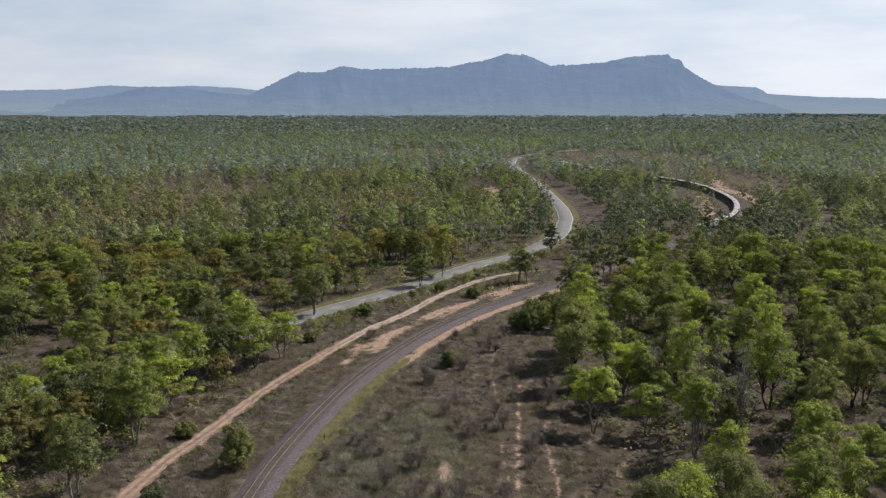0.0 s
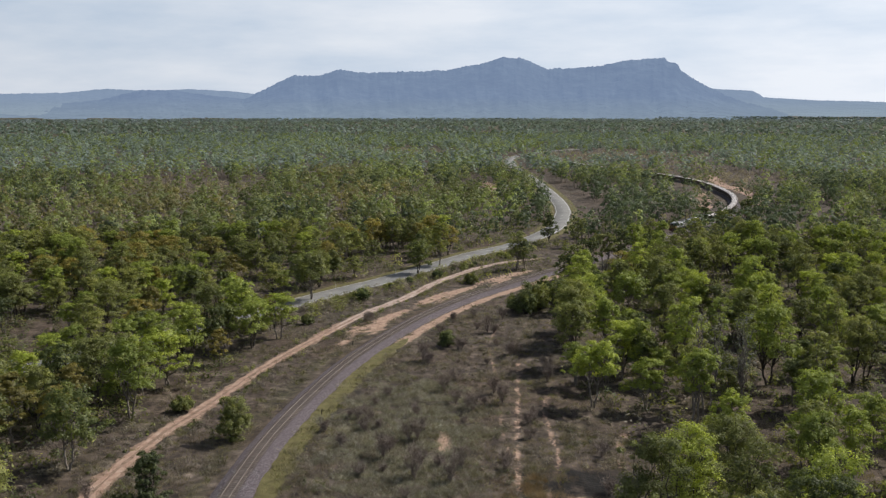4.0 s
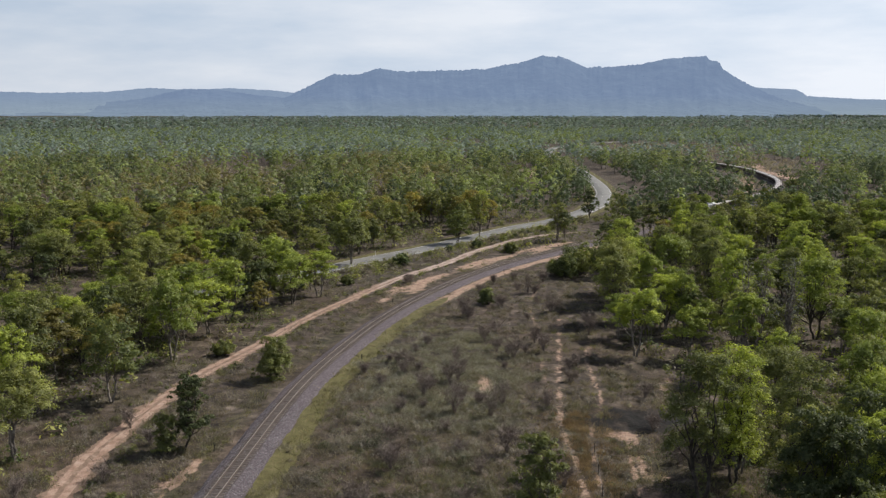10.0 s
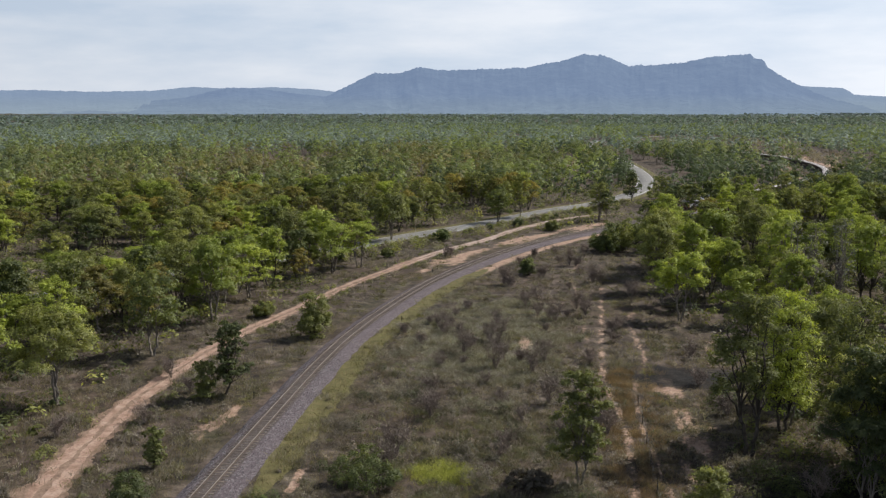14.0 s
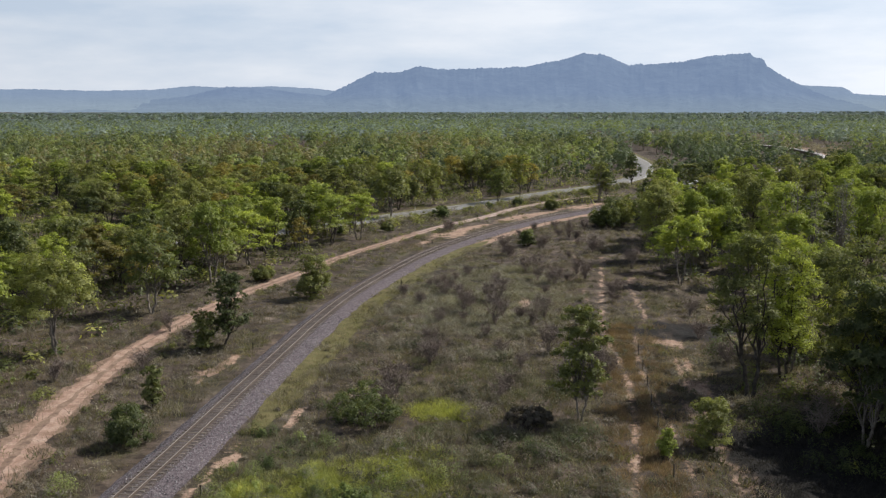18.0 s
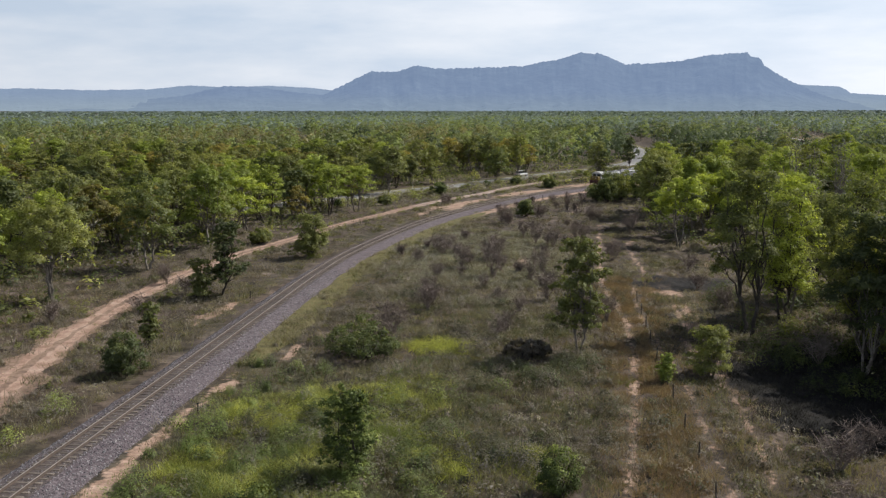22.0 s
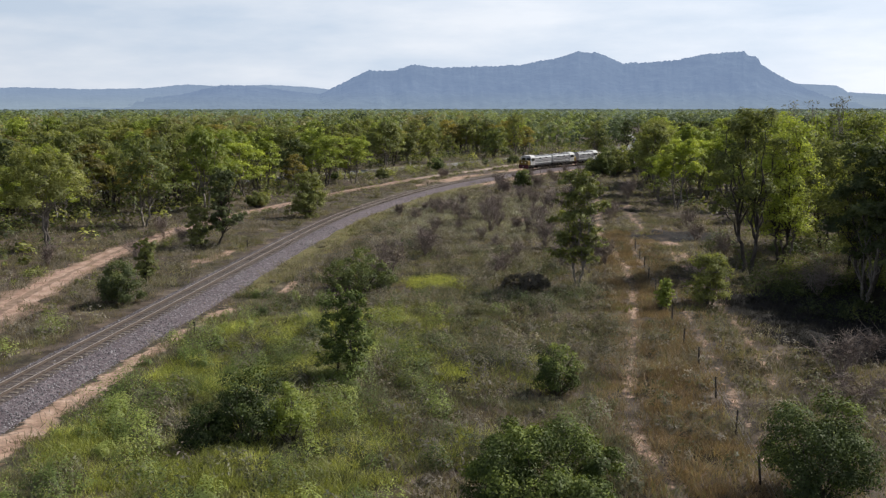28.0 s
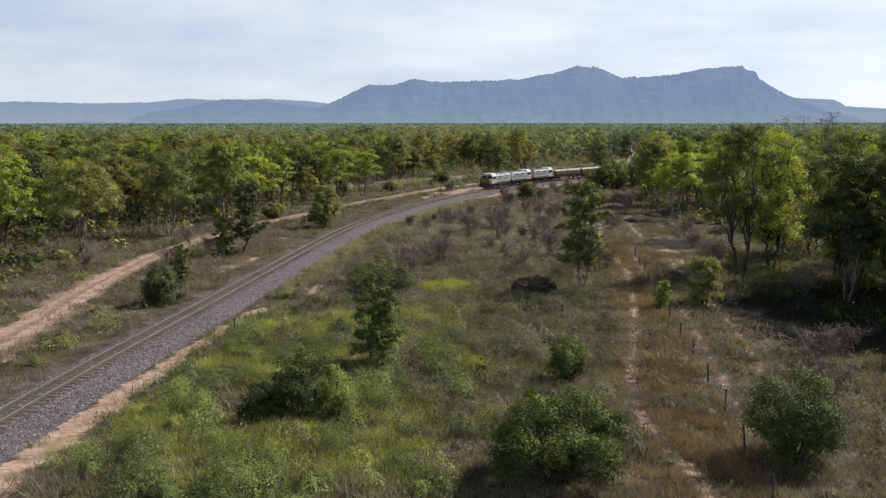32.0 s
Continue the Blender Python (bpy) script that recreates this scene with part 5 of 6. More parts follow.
    for name, label, mat, k in (("brush_mounds", "waist-high dull olive brush in rounded mounds", SCRUB_OLIVE, tone > 0.25), ("dry_brush_mounds", "waist-high grey-brown dry brush in rounded mounds", SCRUB, tone < -0.15), ("green_brush_mounds", "waist-high green brush overgrown with grass", LEAF_WEED, abs(tone - 0.05) <= 0.2)):
        clumps(name, label, mat, x[k], y[k], rng.uniform(0.7, 1.7, k.sum()), rng, 430, 0.15, "shrubs", 0.85, slim=0.32)
    # big lush mounds where the ground stays wet
    x, y = spots(640, 34, 78, 0.9)
    k = lushness(x, y) + 0.35 * waves(x, y, 141, 9) > 0.6
    x, y = x[k], y[k]
    k = rng.uniform(size=len(x)) < 0.62
    clumps("lush_mounds", "lush green weeds in rounded leafy mounds", GREEN_MOUND, x[k], y[k], (0.5 + 0.85 * rng.uniform(size=k.sum()) ** 1.5) * ease(x[k], y[k]), rng, 620, 0.105, "weeds", 0.95)
    k = ~k
    blades("lush_tussocks", "tall lush green weeds in rounded tussocks", GREEN_MOUND, (x[k], y[k], (0.7 + 0.7 * rng.uniform(size=k.sum()) ** 1.5) * ease(x[k], y[k])), rng, 420, 0.5, 0.022, "weeds", 0.5, 0.75)
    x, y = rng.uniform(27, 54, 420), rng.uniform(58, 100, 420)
    k = (burn_and_shade(x, y) > 0.05) & (rng.uniform(size=420) < np.interp(y, [66, 84], [0.1, 0.6]))
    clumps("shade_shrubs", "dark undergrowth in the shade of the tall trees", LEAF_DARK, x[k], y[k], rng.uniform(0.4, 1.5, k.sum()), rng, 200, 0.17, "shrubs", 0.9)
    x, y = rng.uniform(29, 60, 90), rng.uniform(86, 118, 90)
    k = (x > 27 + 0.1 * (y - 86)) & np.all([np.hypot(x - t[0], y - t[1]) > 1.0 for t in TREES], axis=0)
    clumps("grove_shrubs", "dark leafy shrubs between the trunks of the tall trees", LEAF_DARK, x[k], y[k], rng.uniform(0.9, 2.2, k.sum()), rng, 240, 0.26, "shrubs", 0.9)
    # black stubble keeps the painted tree shade dark
    x, y = rng.uniform(24, 50, 3200), rng.uniform(58, 100, 3200)
    k = burn_and_shade(x, y) > 0.1
    blades("charred_tufts", "grass stubble under the trees, coloured black for their shade", SHADE_STUBBLE, (x[k], y[k], rng.uniform(0.4, 1.2, k.sum())), rng, 26, 0.42, 0.022, "grass", 0.42, 0.5)
    # russet grass along the fence
    s = rng.uniform(34, 125, 4600)
    x, y = np.interp(s, [30, 48, 57, 72, 90, 121], [15, 13.2, 14.6, 16.5, 18.2, 20]) + 0.4 + rng.normal(size=4600) * 1.8, s
    k = (away(x, y, track_xy[::2]) > 0.6) & (waves(x, y, 143, 6) + rng.uniform(-0.5, 0.5, 4600) > -0.3)
    blades("russet_grass", "tall russet dry grass beside the fence", GRASS_RED, (x[k], y[k], rng.uniform(0.5, 1.15, k.sum())), rng, 26, 0.58, 0.018, "grass", 0.34, 0.45)
    # a carpet of knee-high scrub over the cleared land, in patches of olive, brown and pale grey
    x, y = spots(6800, 42, 235, 0.8)
    k = open_land(x, y) & (x > np.interp(y, rail_xy[:285, 1], rail_xy[:285, 0]) + 7.5) & (lushness(x, y) < rng.uniform(0.25, 1.25, len(x)))
    x, y = x[k], y[k]
    zone = waves(x, y, 72, 24) + 0.5 * waves(x, y, 73, 7) + rng.uniform(-0.5, 0.5, len(x)) + np.clip((105 - y) / 60, -0.4, 0.75)
    size = 0.4 + 0.95 * rng.uniform(size=len(x)) ** 2
    for name, label, mat, pick in (("olive_shrubs", "low dull olive scrub covering the cleared land", SCRUB_OLIVE, zone > 0.1), ("brown_shrubs", "low brown dry scrub covering the cleared land", SCRUB_BROWN, (zone <= 0.1) & (zone > -0.6)),
                                   ("pale_shrubs", "bleached grey dead scrub on the cleared land", SCRUB, zone <= -0.6)):
        clumps(name, label, mat, x[pick], y[pick], size[pick], rng, 72, 0.22, "shrubs", 0.72, slim=0.34)
    x, y = spots(8600, 45, 300, 0.85)
    k = (waves(x, y, 61, 18) + rng.uniform(-0.5, 0.5, len(x)) > 0.0) & (lushness(x, y) < 0.45)
    clumps("dead_shrubs", "grey-brown dead shrubs and matted dry grass", SCRUB, x[k], y[k], 0.35 + 1.3 * rng.uniform(size=k.sum()) ** 2, rng, 52, 0.26, "shrubs", 0.7, slim=0.3)


# ---- road, railway and tracks ----
def stone_material():
    m, nt, b = material("loose_ballast", 0.85)
    geo = nt.nodes.new("ShaderNodeNewGeometry")
    nt.links.new(ramp_node(nt, geo.outputs["Random Per Island"], [(0.0, (0.06, 0.058, 0.066)), (0.6, (0.17, 0.163, 0.178)), (1.0, (0.36, 0.345, 0.355))]), b.inputs["Base Color"])
    return m


STONE = stone_material()
TRACK_THREE = [(18, 133), (17.9, 145), (19.3, 161), (19.2, 183), (19.4, 194), (23, 213)]
TRACK_FOUR = [(25.2, 133), (25.6, 149), (27.4, 161), (30.5, 179), (32.2, 208)]
TRACK_LINE = course([(14.5, 30), (13, 42), (12.2, 48), (13.1, 57.6), (15.4, 72), (17.5, 88), (18.3, 97), (18.6, 106), (18.2, 119), (19.4, 135), (21, 150), (24, 180)], 0.4)
TRACK_TWO = course([(17.5, 45), (18.6, 57), (19.6, 69), (20.2, 80.6), (20.3, 92), (20.4, 101), (20.8, 109), (22.4, 122), (24.6, 129), (24.9, 141), (25.4, 152), (27.3, 164)], 0.4)
SIDE_TRACKS = [course(c, 0.4) for c in ([(20.5, 52), (22, 62), (23.6, 79)], [(23.5, 58), (23.8, 68), (24, 79)], [(29, 60), (26.5, 69), (24.3, 79)], [(25.6, 98), (26.8, 106), (28.5, 112)],
                                        TRACK_THREE, TRACK_FOUR)]
FURROWS = [course(c, 0.35) for c in ([(26.2, 117), (25.2, 110), (24.6, 103.4), (24.5, 97), (23.1, 92.5), (23.6, 84)], [(26.8, 117), (25.8, 106), (25.7, 100), (25.7, 96), (24.6, 90), (24.4, 82)], [(36.6, 142), (34.3, 135.5), (32.8, 127.2)], [(25.4, 97.5), (27.0, 101.5), (28.4, 104)])]
track_xy = np.vstack([TRACK_LINE[0], TRACK_TWO[0]])


def build_ways():
    road = tagged(new("road"), "two-lane grey asphalt highway with white edge lines", "road", kind="structure")
    part("surface", ribbon("surface", ROAD_LINE, [(3.6, 0.0), (3.5, 0.12), (0, 0.16), (-3.5, 0.12), (-3.6, 0.0)], ASPHALT), None, road)
    for o in (3.1, -3.1):
        part("edge_line", ribbon("edge_line", ROAD_LINE, [(o + 0.09, 0.15), (o - 0.09, 0.15)], LINE), None, road)
    pts, way, s = ROAD_LINE
    for k in range(0, len(pts) - 3, 6):
        part("centre_dash", ribbon("centre_dash", ROAD_LINE, [(0.07, 0.165), (-0.07, 0.165)], LINE, lo=k, hi=k + 2), None, road)
    for o, seed in ((5.2, 3), (-5.2, 8)):
        tagged(new("road_verge", ribbon("road_verge", ROAD_LINE, [(o + 1.4, -0.01), (o, 0.01), (o - 1.4, -0.01)], VERGE, 0.5, seed, rise=0.035)), "dry yellow-green grass verge of the highway", "verge", kind="structure")
    fine = course(PATH_LINE[0][::5], 0.4)
    tagged(new("dirt_track", ribbon("dirt_track", fine, [(1.7, 0.0), (1.0, 0.01), (0.5, -0.02), (0, 0.02), (-0.5, -0.02), (-1.0, 0.01), (-1.7, 0.0)], DIRT, 0.75, 4, rise=0.05, wide=([60, 85, 105, 160, 300], [1.6, 1.4, 1.0, 0.85, 0.75]))), "pale sandy service track with wheel ruts", "dirt track", kind="structure")
    for o, seed in ((0.72, 5), (-0.72, 9)):
        tagged(new("wheel_rut", ribbon("wheel_rut", fine, [(o + 0.42, 0.012), (o, -0.0), (o - 0.42, 0.012)], SAND, 0.26, seed, rise=0.058, wide=([60, 85, 105, 160, 300], [1.5, 1.3, 1.0, 0.9, 0.9]))), "pale sand wheel rut of the service track", "wheel rut", kind="structure")
        tagged(new("wheel_rut", ribbon("wheel_rut", fine, [(o + 0.6, 0.022), (o, 0.01), (o - 0.6, 0.022)], SAND_PALE, 0.4, seed + 2, int(np.argmax(fine[0][:, 1] > 208)), rise=0.062, taper=40)), "bleached sand of the service track by the curve", "wheel rut", kind="structure")
    tagged(new("verge_strip", ribbon("verge_strip", RAIL_LINE, [(-2.9, 0.0), (-4.4, 0.01), (-6.0, 0.0)], VERGE, 0.5, 44, 142, 265, rise=0.035, taper=9)), "yellow-green grass strip along the ballast", "verge", kind="structure")
    steep = course(RAIL_LINE[0][140:190:5], 0.4)
    tagged(new("sand_bank", ribbon("sand_bank", steep, [(5.9, 0.02), (5.6, 0.05), (5.2, 0.03), (4.9, 0.0)], DIRT, 0.6, 82, 46, 66, rise=0.03, taper=8)), "low eroded pink bank beside the railway", "sand", kind="structure")
    for pts_ in ([(203, 650), (188, 585), (186, 535), (180, 490), (168, 452)], [(160, 532), (150, 492), (141, 455), (132, 430)], [(40, 520), (46, 560), (45, 600)]):
        tagged(new("sand_patch", ribbon("sand_patch", course(pts_, 3.0), [(4.0, 0.0), (0, 0.02), (-4.0, 0.0)], SAND, 2.2, 84, rise=0.06, taper=6)), "bare pale sand beside the far railway curve", "sand", kind="structure")


def build_railway():
    line = tagged(new("railway_track"), "single narrow-gauge railway on a grey ballast bed", "railway", kind="structure")
    part("ballast", ribbon("ballast", RAIL_LINE, [(2.5, -0.1), (1.45, 0.42), (0.55, 0.46), (-0.55, 0.46), (-1.45, 0.42), (-3.1, -0.1)], BALLAST, 0.12, 74, rise=0.06), None, line)
    part("track_bed", ribbon("track_bed", RAIL_LINE, [(1.5, 0.405), (0.5, 0.475), (-0.5, 0.475), (-1.25, 0.435)], TRACK_BED, 0.08, 78, rise=0.066), None, line)
    # loose stones on the nearer ballast
    pts, way, _ = RAIL_LINE
    rng = np.random.RandomState(12)
    n = 17000
    s, o = 92 + 95 * rng.uniform(size=n) ** 1.4, rng.uniform(-3.2, 2.45, n)
    c = np.stack([np.interp(s, np.arange(len(pts)), pts[:, 0]), np.interp(s, np.arange(len(pts)), pts[:, 1])], 1)
    w = np.stack([np.interp(s, np.arange(len(pts)), way[:, 0]), np.interp(s, np.arange(len(pts)), way[:, 1])], 1)
    c = c + np.stack([-w[:, 1], w[:, 0]], 1) * o[:, None]
    z = np.interp(o, [-3.1, -1.45, -0.55, 0.55, 1.45, 2.5], [-0.04, 0.48, 0.52, 0.52, 0.48, -0.04])
    keep = (abs(o) > 0.75) | (abs(o) < 0.4)
    c = np.c_[c, z][keep]
    n = len(c)
    e = np.array([(1, 0, 0), (0, 1, 0), (-1, 0, 0), (0, -1, 0), (0, 0, 0.7), (0, 0, -0.7)], float)
    v = c[:, None] + (e + rng.normal(size=(n, 6, 3)) * 0.25) * rng.uniform(0.035, 0.08, n)[:, None, None]
    tri = np.array([(0, 1, 4), (1, 2, 4), (2, 3, 4), (3, 0, 4), (1, 0, 5), (2, 1, 5), (3, 2, 5), (0, 3, 5)])
    me = raw_mesh("loose_stones", v.reshape(-1, 3), (np.arange(n)[:, None, None] * 6 + tri).reshape(-1, 3), [STONE])
    part("loose_stones", me, None, line)["kind"] = "stuff"
    fine = course(RAIL_LINE[0][::6], 0.685)
    for o in (0.568, -0.568):
        part("rail", ribbon("rail", fine, [(o + 0.07, 0.53), (o + 0.04, 0.56), (o + 0.042, 0.69), (o - 0.042, 0.69), (o - 0.04, 0.56), (o - 0.07, 0.53)], RAIL, rise=0.06), None, line)
        part("rail_head", ribbon("rail_head", fine, [(o + 0.034, 0.694), (o - 0.034, 0.694)], RAIL_HEAD, rise=0.06), None, line)
    bm = box(bmesh.new(), -1.05, 1.05, -0.11, 0.11, 0.0, 0.14, 0.015)
    me = bpy.data.meshes.new("sleeper")
    bm.to_mesh(me)
    bm.free()
    me.materials.append(SLEEPER)
    pts, way, _ = fine
    rng = np.random.RandomState(2)
    first = int(np.argmax(pts[:, 1] > 36))
    rest = []
    base = np.array([v.co for v in me.vertices])
    for k in range(first, len(pts)):
        turn = math.degrees(math.atan2(way[k, 1], way[k, 0])) - 90 + rng.normal() * 0.7
        if k < first + 300:
            ob = new("sleeper", me)
            ob.parent = line
            ob.matrix_basis = pose(pts[k, 0], pts[k, 1], 0.432 + rng.uniform(-0.02, 0.012), 0, 0, turn)
        else:
            c, s = math.cos(radians(turn)), math.sin(radians(turn))
            rest.append(np.array([(-1.05, -0.11), (1.05, -0.11), (1.05, 0.11), (-1.05, 0.11)]) @ np.array([[c, s], [-s, c]]) + pts[k])
    flat = np.array(rest).reshape(-1, 2)
    part("far_sleepers", raw_mesh("far_sleepers", np.c_[flat, np.full(len(flat), 0.585)], quads(len(rest)), [SLEEPER]), None, line)["kind"] = "stuff"


# ---- train ----
SILVER = grainy("silver_paint", [(0.3, (0.5, 0.51, 0.53)), (0.7, (0.64, 0.65, 0.67))], 0.8, 0.45, 0.1)
PALE_ROOF = grainy("white_roof_paint", [(0.3, (0.66, 0.66, 0.65)), (0.7, (0.8, 0.8, 0.79))], 1.0, 0.35)
YELLOW = grainy("yellow_paint", [(0.3, (0.17, 0.118, 0.028)), (0.7, (0.25, 0.175, 0.045))], 1.0, 0.5)
GREY_BAND = grainy("grey_band_paint", [(0.3, (0.09, 0.093, 0.105)), (0.7, (0.16, 0.163, 0.178))], 1.0, 0.55)
BLACK = grainy("sooty_black", [(0.3, (0.012, 0.012, 0.013)), (0.7, (0.035, 0.034, 0.033))], 2.0, 0.7)
RUST = grainy("rusty_brown_steel", [(0.3, (0.075, 0.055, 0.045)), (0.55, (0.13, 0.098, 0.08)), (0.8, (0.2, 0.155, 0.128))], 0.9, 0.7, bump=0.2)
# pale lid colour, raised further to carry its sheen in the sun
LID = grainy("dusty_pale_lid", [(0.3, (0.5, 0.44, 0.41)), (0.7, (0.68, 0.62, 0.58))], 0.6, 0.35, 0.12)
STEEL = grainy("worn_steel", [(0.3, (0.2, 0.19, 0.18)), (0.7, (0.36, 0.35, 0.34))], 3.0, 0.35, 0.8)
DARK_GLASS, _nt, _b = material("dark_glass", 0.08)
_b.inputs["Base Color"].default_value, _b.inputs["Specular IOR Level"].default_value = (0.012, 0.014, 0.016, 1), 0.6
LAMP, _nt, _b = material("headlight_lens", 0.15)
_b.inputs["Base Color"].default_value = (0.75, 0.75, 0.7, 1)
WHITE_CAR = grainy("white_car_paint", [(0.3, (0.72, 0.72, 0.72)), (0.7, (0.82, 0.82, 0.82))], 2.0, 0.25)
TYRE = grainy("black_rubber", [(0.3, (0.015, 0.015, 0.015)), (0.7, (0.03, 0.03, 0.03))], 5.0, 0.85)
RED_LENS = grainy("red_lens", [(0.3, (0.35, 0.01, 0.01)), (0.7, (0.5, 0.02, 0.02))], 2.0, 0.25)
MAROON = grainy("maroon_paint", [(0.3, (0.075, 0.022, 0.034)), (0.7, (0.12, 0.036, 0.052))], 1.2, 0.5)
POST = grainy("weathered_post", [(0.3, (0.05, 0.043, 0.037)), (0.7, (0.12, 0.104, 0.09))], 4.0, 0.95)


def extruded(section, y0, y1, steps=1):
    """A body of one cross-section (x, z), running from y0 to y1."""
    bm = bmesh.new()
    n = len(section)
    ends = []
    for y in (y0, y1):
        ends.append([bm.verts.new((x, y, z)) for x, z in section])
    for k in range(n):
        bm.faces.new((ends[0][k], ends[0][(k + 1) % n], ends[1][(k + 1) % n], ends[1][k]))
    bm.faces.new(ends[0][::-1])
    bm.faces.new(ends[1])
    bmesh.ops.recalc_face_normals(bm, faces=bm.faces[:])
    return bm


def add_bogie(thing, y, axles, gauge=0.568, wheel_r=0.44):
    span = (len(axles) and max(axles)) + 0.55
    bm = bmesh.new()
    for x in (-0.86, 0.86):
        box(bm, x - 0.07, x + 0.07, y - span, y + span, 0.42, 0.72, 0.03)
    box(bm, -0.86, 0.86, y - 0.2, y + 0.2, 0.45, 0.7, 0.03)
    bogie = part("bogie", bm, BLACK, thing)
    for a in axles:
        for x in (-gauge, gauge):
            bm = cylinder(bmesh.new(), (x - 0.06, y + a, wheel_r), (x + 0.06, y + a, wheel_r), wheel_r, wheel_r, 16)
            cylinder(bm, (x - 0.075 if x > 0 else x + 0.015, y + a, wheel_r), (x - 0.015 if x > 0 else x + 0.075, y + a, wheel_r), wheel_r + 0.03, wheel_r + 0.03, 16)
            part("wheel", bm, STEEL, bogie)
    return bogie


def locomotive(length, cab_front, label):
    """A silver diesel locomotive with one cab; it travels towards -y."""
    loco = tagged(new("locomotive"), label, "locomotive", "locomotives")
    h = length / 2 - 0.35
    bm = box(bmesh.new(), -1.3, 1.3, -h, h, 0.95, 1.2, 0.03)
    part("underframe", bm, BLACK, loco)
    c0, c1 = (-h + 1.25, -h + 3.3) if cab_front else (h - 3.3, h - 1.25)
    n0, n1 = (-h, -h + 1.25) if cab_front else (h - 1.25, h)
    b0, b1 = (c1, h) if cab_front else (-h, c0)
    hood = [(-1.22, 1.2), (1.22, 1.2), (1.24, 2.8), (1.08, 3.1), (0.6, 3.25), (-0.6, 3.25), (-1.08, 3.1), (-1.24, 2.8)]
    body = part("body", extruded(hood, b0, b1), SILVER, loco, "silver body with grey bands")
    for z, half in ((1.36, 0.13), (1.9, 0.07), (2.25, 0.07), (2.6, 0.07)):
        for x in (-1.25, 1.25):
            part("band", box(bmesh.new(), x - 0.012, x + 0.012, b0 + 0.15, b1 - 0.15, z - half, z + half), GREY_BAND, body)
    part("roof_panel", extruded([(-1.1, 3.09), (1.1, 3.09), (0.62, 3.3), (-0.62, 3.3)], b0 + 0.1, b1 - 0.1), GREY_BAND, body, "sooty grey hood roof")
    for k in range(4):
        y = b0 + (b1 - b0) * (k + 0.5) / 4
        part("roof_hatch", box(bmesh.new(), -0.55, 0.55, y - 0.5, y + 0.5, 3.28, 3.34, 0.02), SILVER if k % 2 else BLACK, body)
    for k in (1, 3):
        y = b0 + (b1 - b0) * (k + 0.6) / 5.4
        for x in (-1.262, 1.262):
            bm = box(bmesh.new(), x - 0.015, x + 0.015, y - 0.55, y + 0.55, 2.5, 2.82)
            part("grille", bm, BLACK, body)
    for k in range(3):
        y = b0 + (b1 - b0) * (k + 0.7) / 3.4
        bm = cylinder(bmesh.new(), (0, y, 3.24), (0, y, 3.36), 0.5, 0.46, 18)
        cylinder(bm, (0, y, 3.36), (0, y, 3.39), 0.12, 0.12, 10)
        part("roof_fan", bm, GREY_BAND, body)
    part("exhaust", box(bmesh.new(), -0.22, 0.22, (b0 + b1) / 2 - 0.5, (b0 + b1) / 2 - 0.1, 3.24, 3.5, 0.04), BLACK, body)
    cab_sec = [(-1.32, 1.2), (1.32, 1.2), (1.34, 2.8), (1.2, 3.15), (0.75, 3.36), (-0.75, 3.36), (-1.2, 3.15), (-1.34, 2.8)]
    cab = part("cab", extruded(cab_sec, c0, c1), SILVER, loco)
    roof = [(-1.36, 2.82), (-1.22, 3.18), (-0.76, 3.42), (0.76, 3.42), (1.22, 3.18), (1.36, 2.82), (1.42, 2.82), (1.27, 3.22), (0.8, 3.48), (-0.8, 3.48), (-1.27, 3.22), (-1.42, 2.82)]
    part("cab_roof", extruded(roof, c0 - 0.12, c1 + 0.05), PALE_ROOF, cab, "bright white curved cab roof")
    face = c0 if cab_front else c1
    s = -1 if cab_front else 1
    for x in (-0.66, 0.66):
        part("windscreen", box(bmesh.new(), x - 0.5, x + 0.5, face + s * 0.005, face + s * 0.04, 2.25, 2.9, 0.01), DARK_GLASS, cab)
    for x in (-1.345, 1.345):
        for y in (c0 + 0.55, c1 - 0.55):
            part("side_window", box(bmesh.new(), x - 0.02, x + 0.02, y - 0.36, y + 0.36, 2.2, 2.78, 0.01), DARK_GLASS, cab)
        part("door", box(bmesh.new(), x - 0.012, x + 0.012, (c0 + c1) / 2 - 0.1, (c0 + c1) / 2 + 0.1, 1.25, 2.75), GREY_BAND, cab)
    nose = part("nose", extruded([(-1.2, 1.2), (1.2, 1.2), (1.2, 2.1), (0.95, 2.35), (-0.95, 2.35), (-1.2, 2.1)], n0, n1), YELLOW, loco, "yellow nose")
    tip = n0 if cab_front else n1
    part("bumper", box(bmesh.new(), -1.3, 1.3, tip - 0.12 if cab_front else tip - 0.02, tip + 0.02 if cab_front else tip + 0.12, 0.45, 1.32, 0.03), MAROON, loco, "maroon buffer beam")
    for x in (-0.45, 0.45):
        part("headlight", cylinder(bmesh.new(), (x, tip, 1.9), (x, tip + s * 0.07, 1.9), 0.13, 0.12, 12), LAMP, nose)
    for y in (-h - 0.45, h - 0.1):
        part("coupler", box(bmesh.new(), -0.12, 0.12, y, y + 0.55, 0.75, 0.95, 0.03), STEEL, loco)
    part("fuel_tank", box(bmesh.new(), -1.15, 1.15, -1.1, 1.1, 0.35, 0.95, 0.12), BLACK, loco)
    for x in (-1.27, 1.27):
        bm = cylinder(bmesh.new(), (x, b0 + 0.2, 2.0), (x, b1 - 0.2, 2.0), 0.02, 0.02, 6)
        for k in range(5):
            y = b0 + 0.2 + (b1 - b0 - 0.4) * k / 4
            cylinder(bm, (x, y, 1.2), (x, y, 2.0), 0.018, 0.018, 6)
        part("handrail", bm, STEEL, loco)
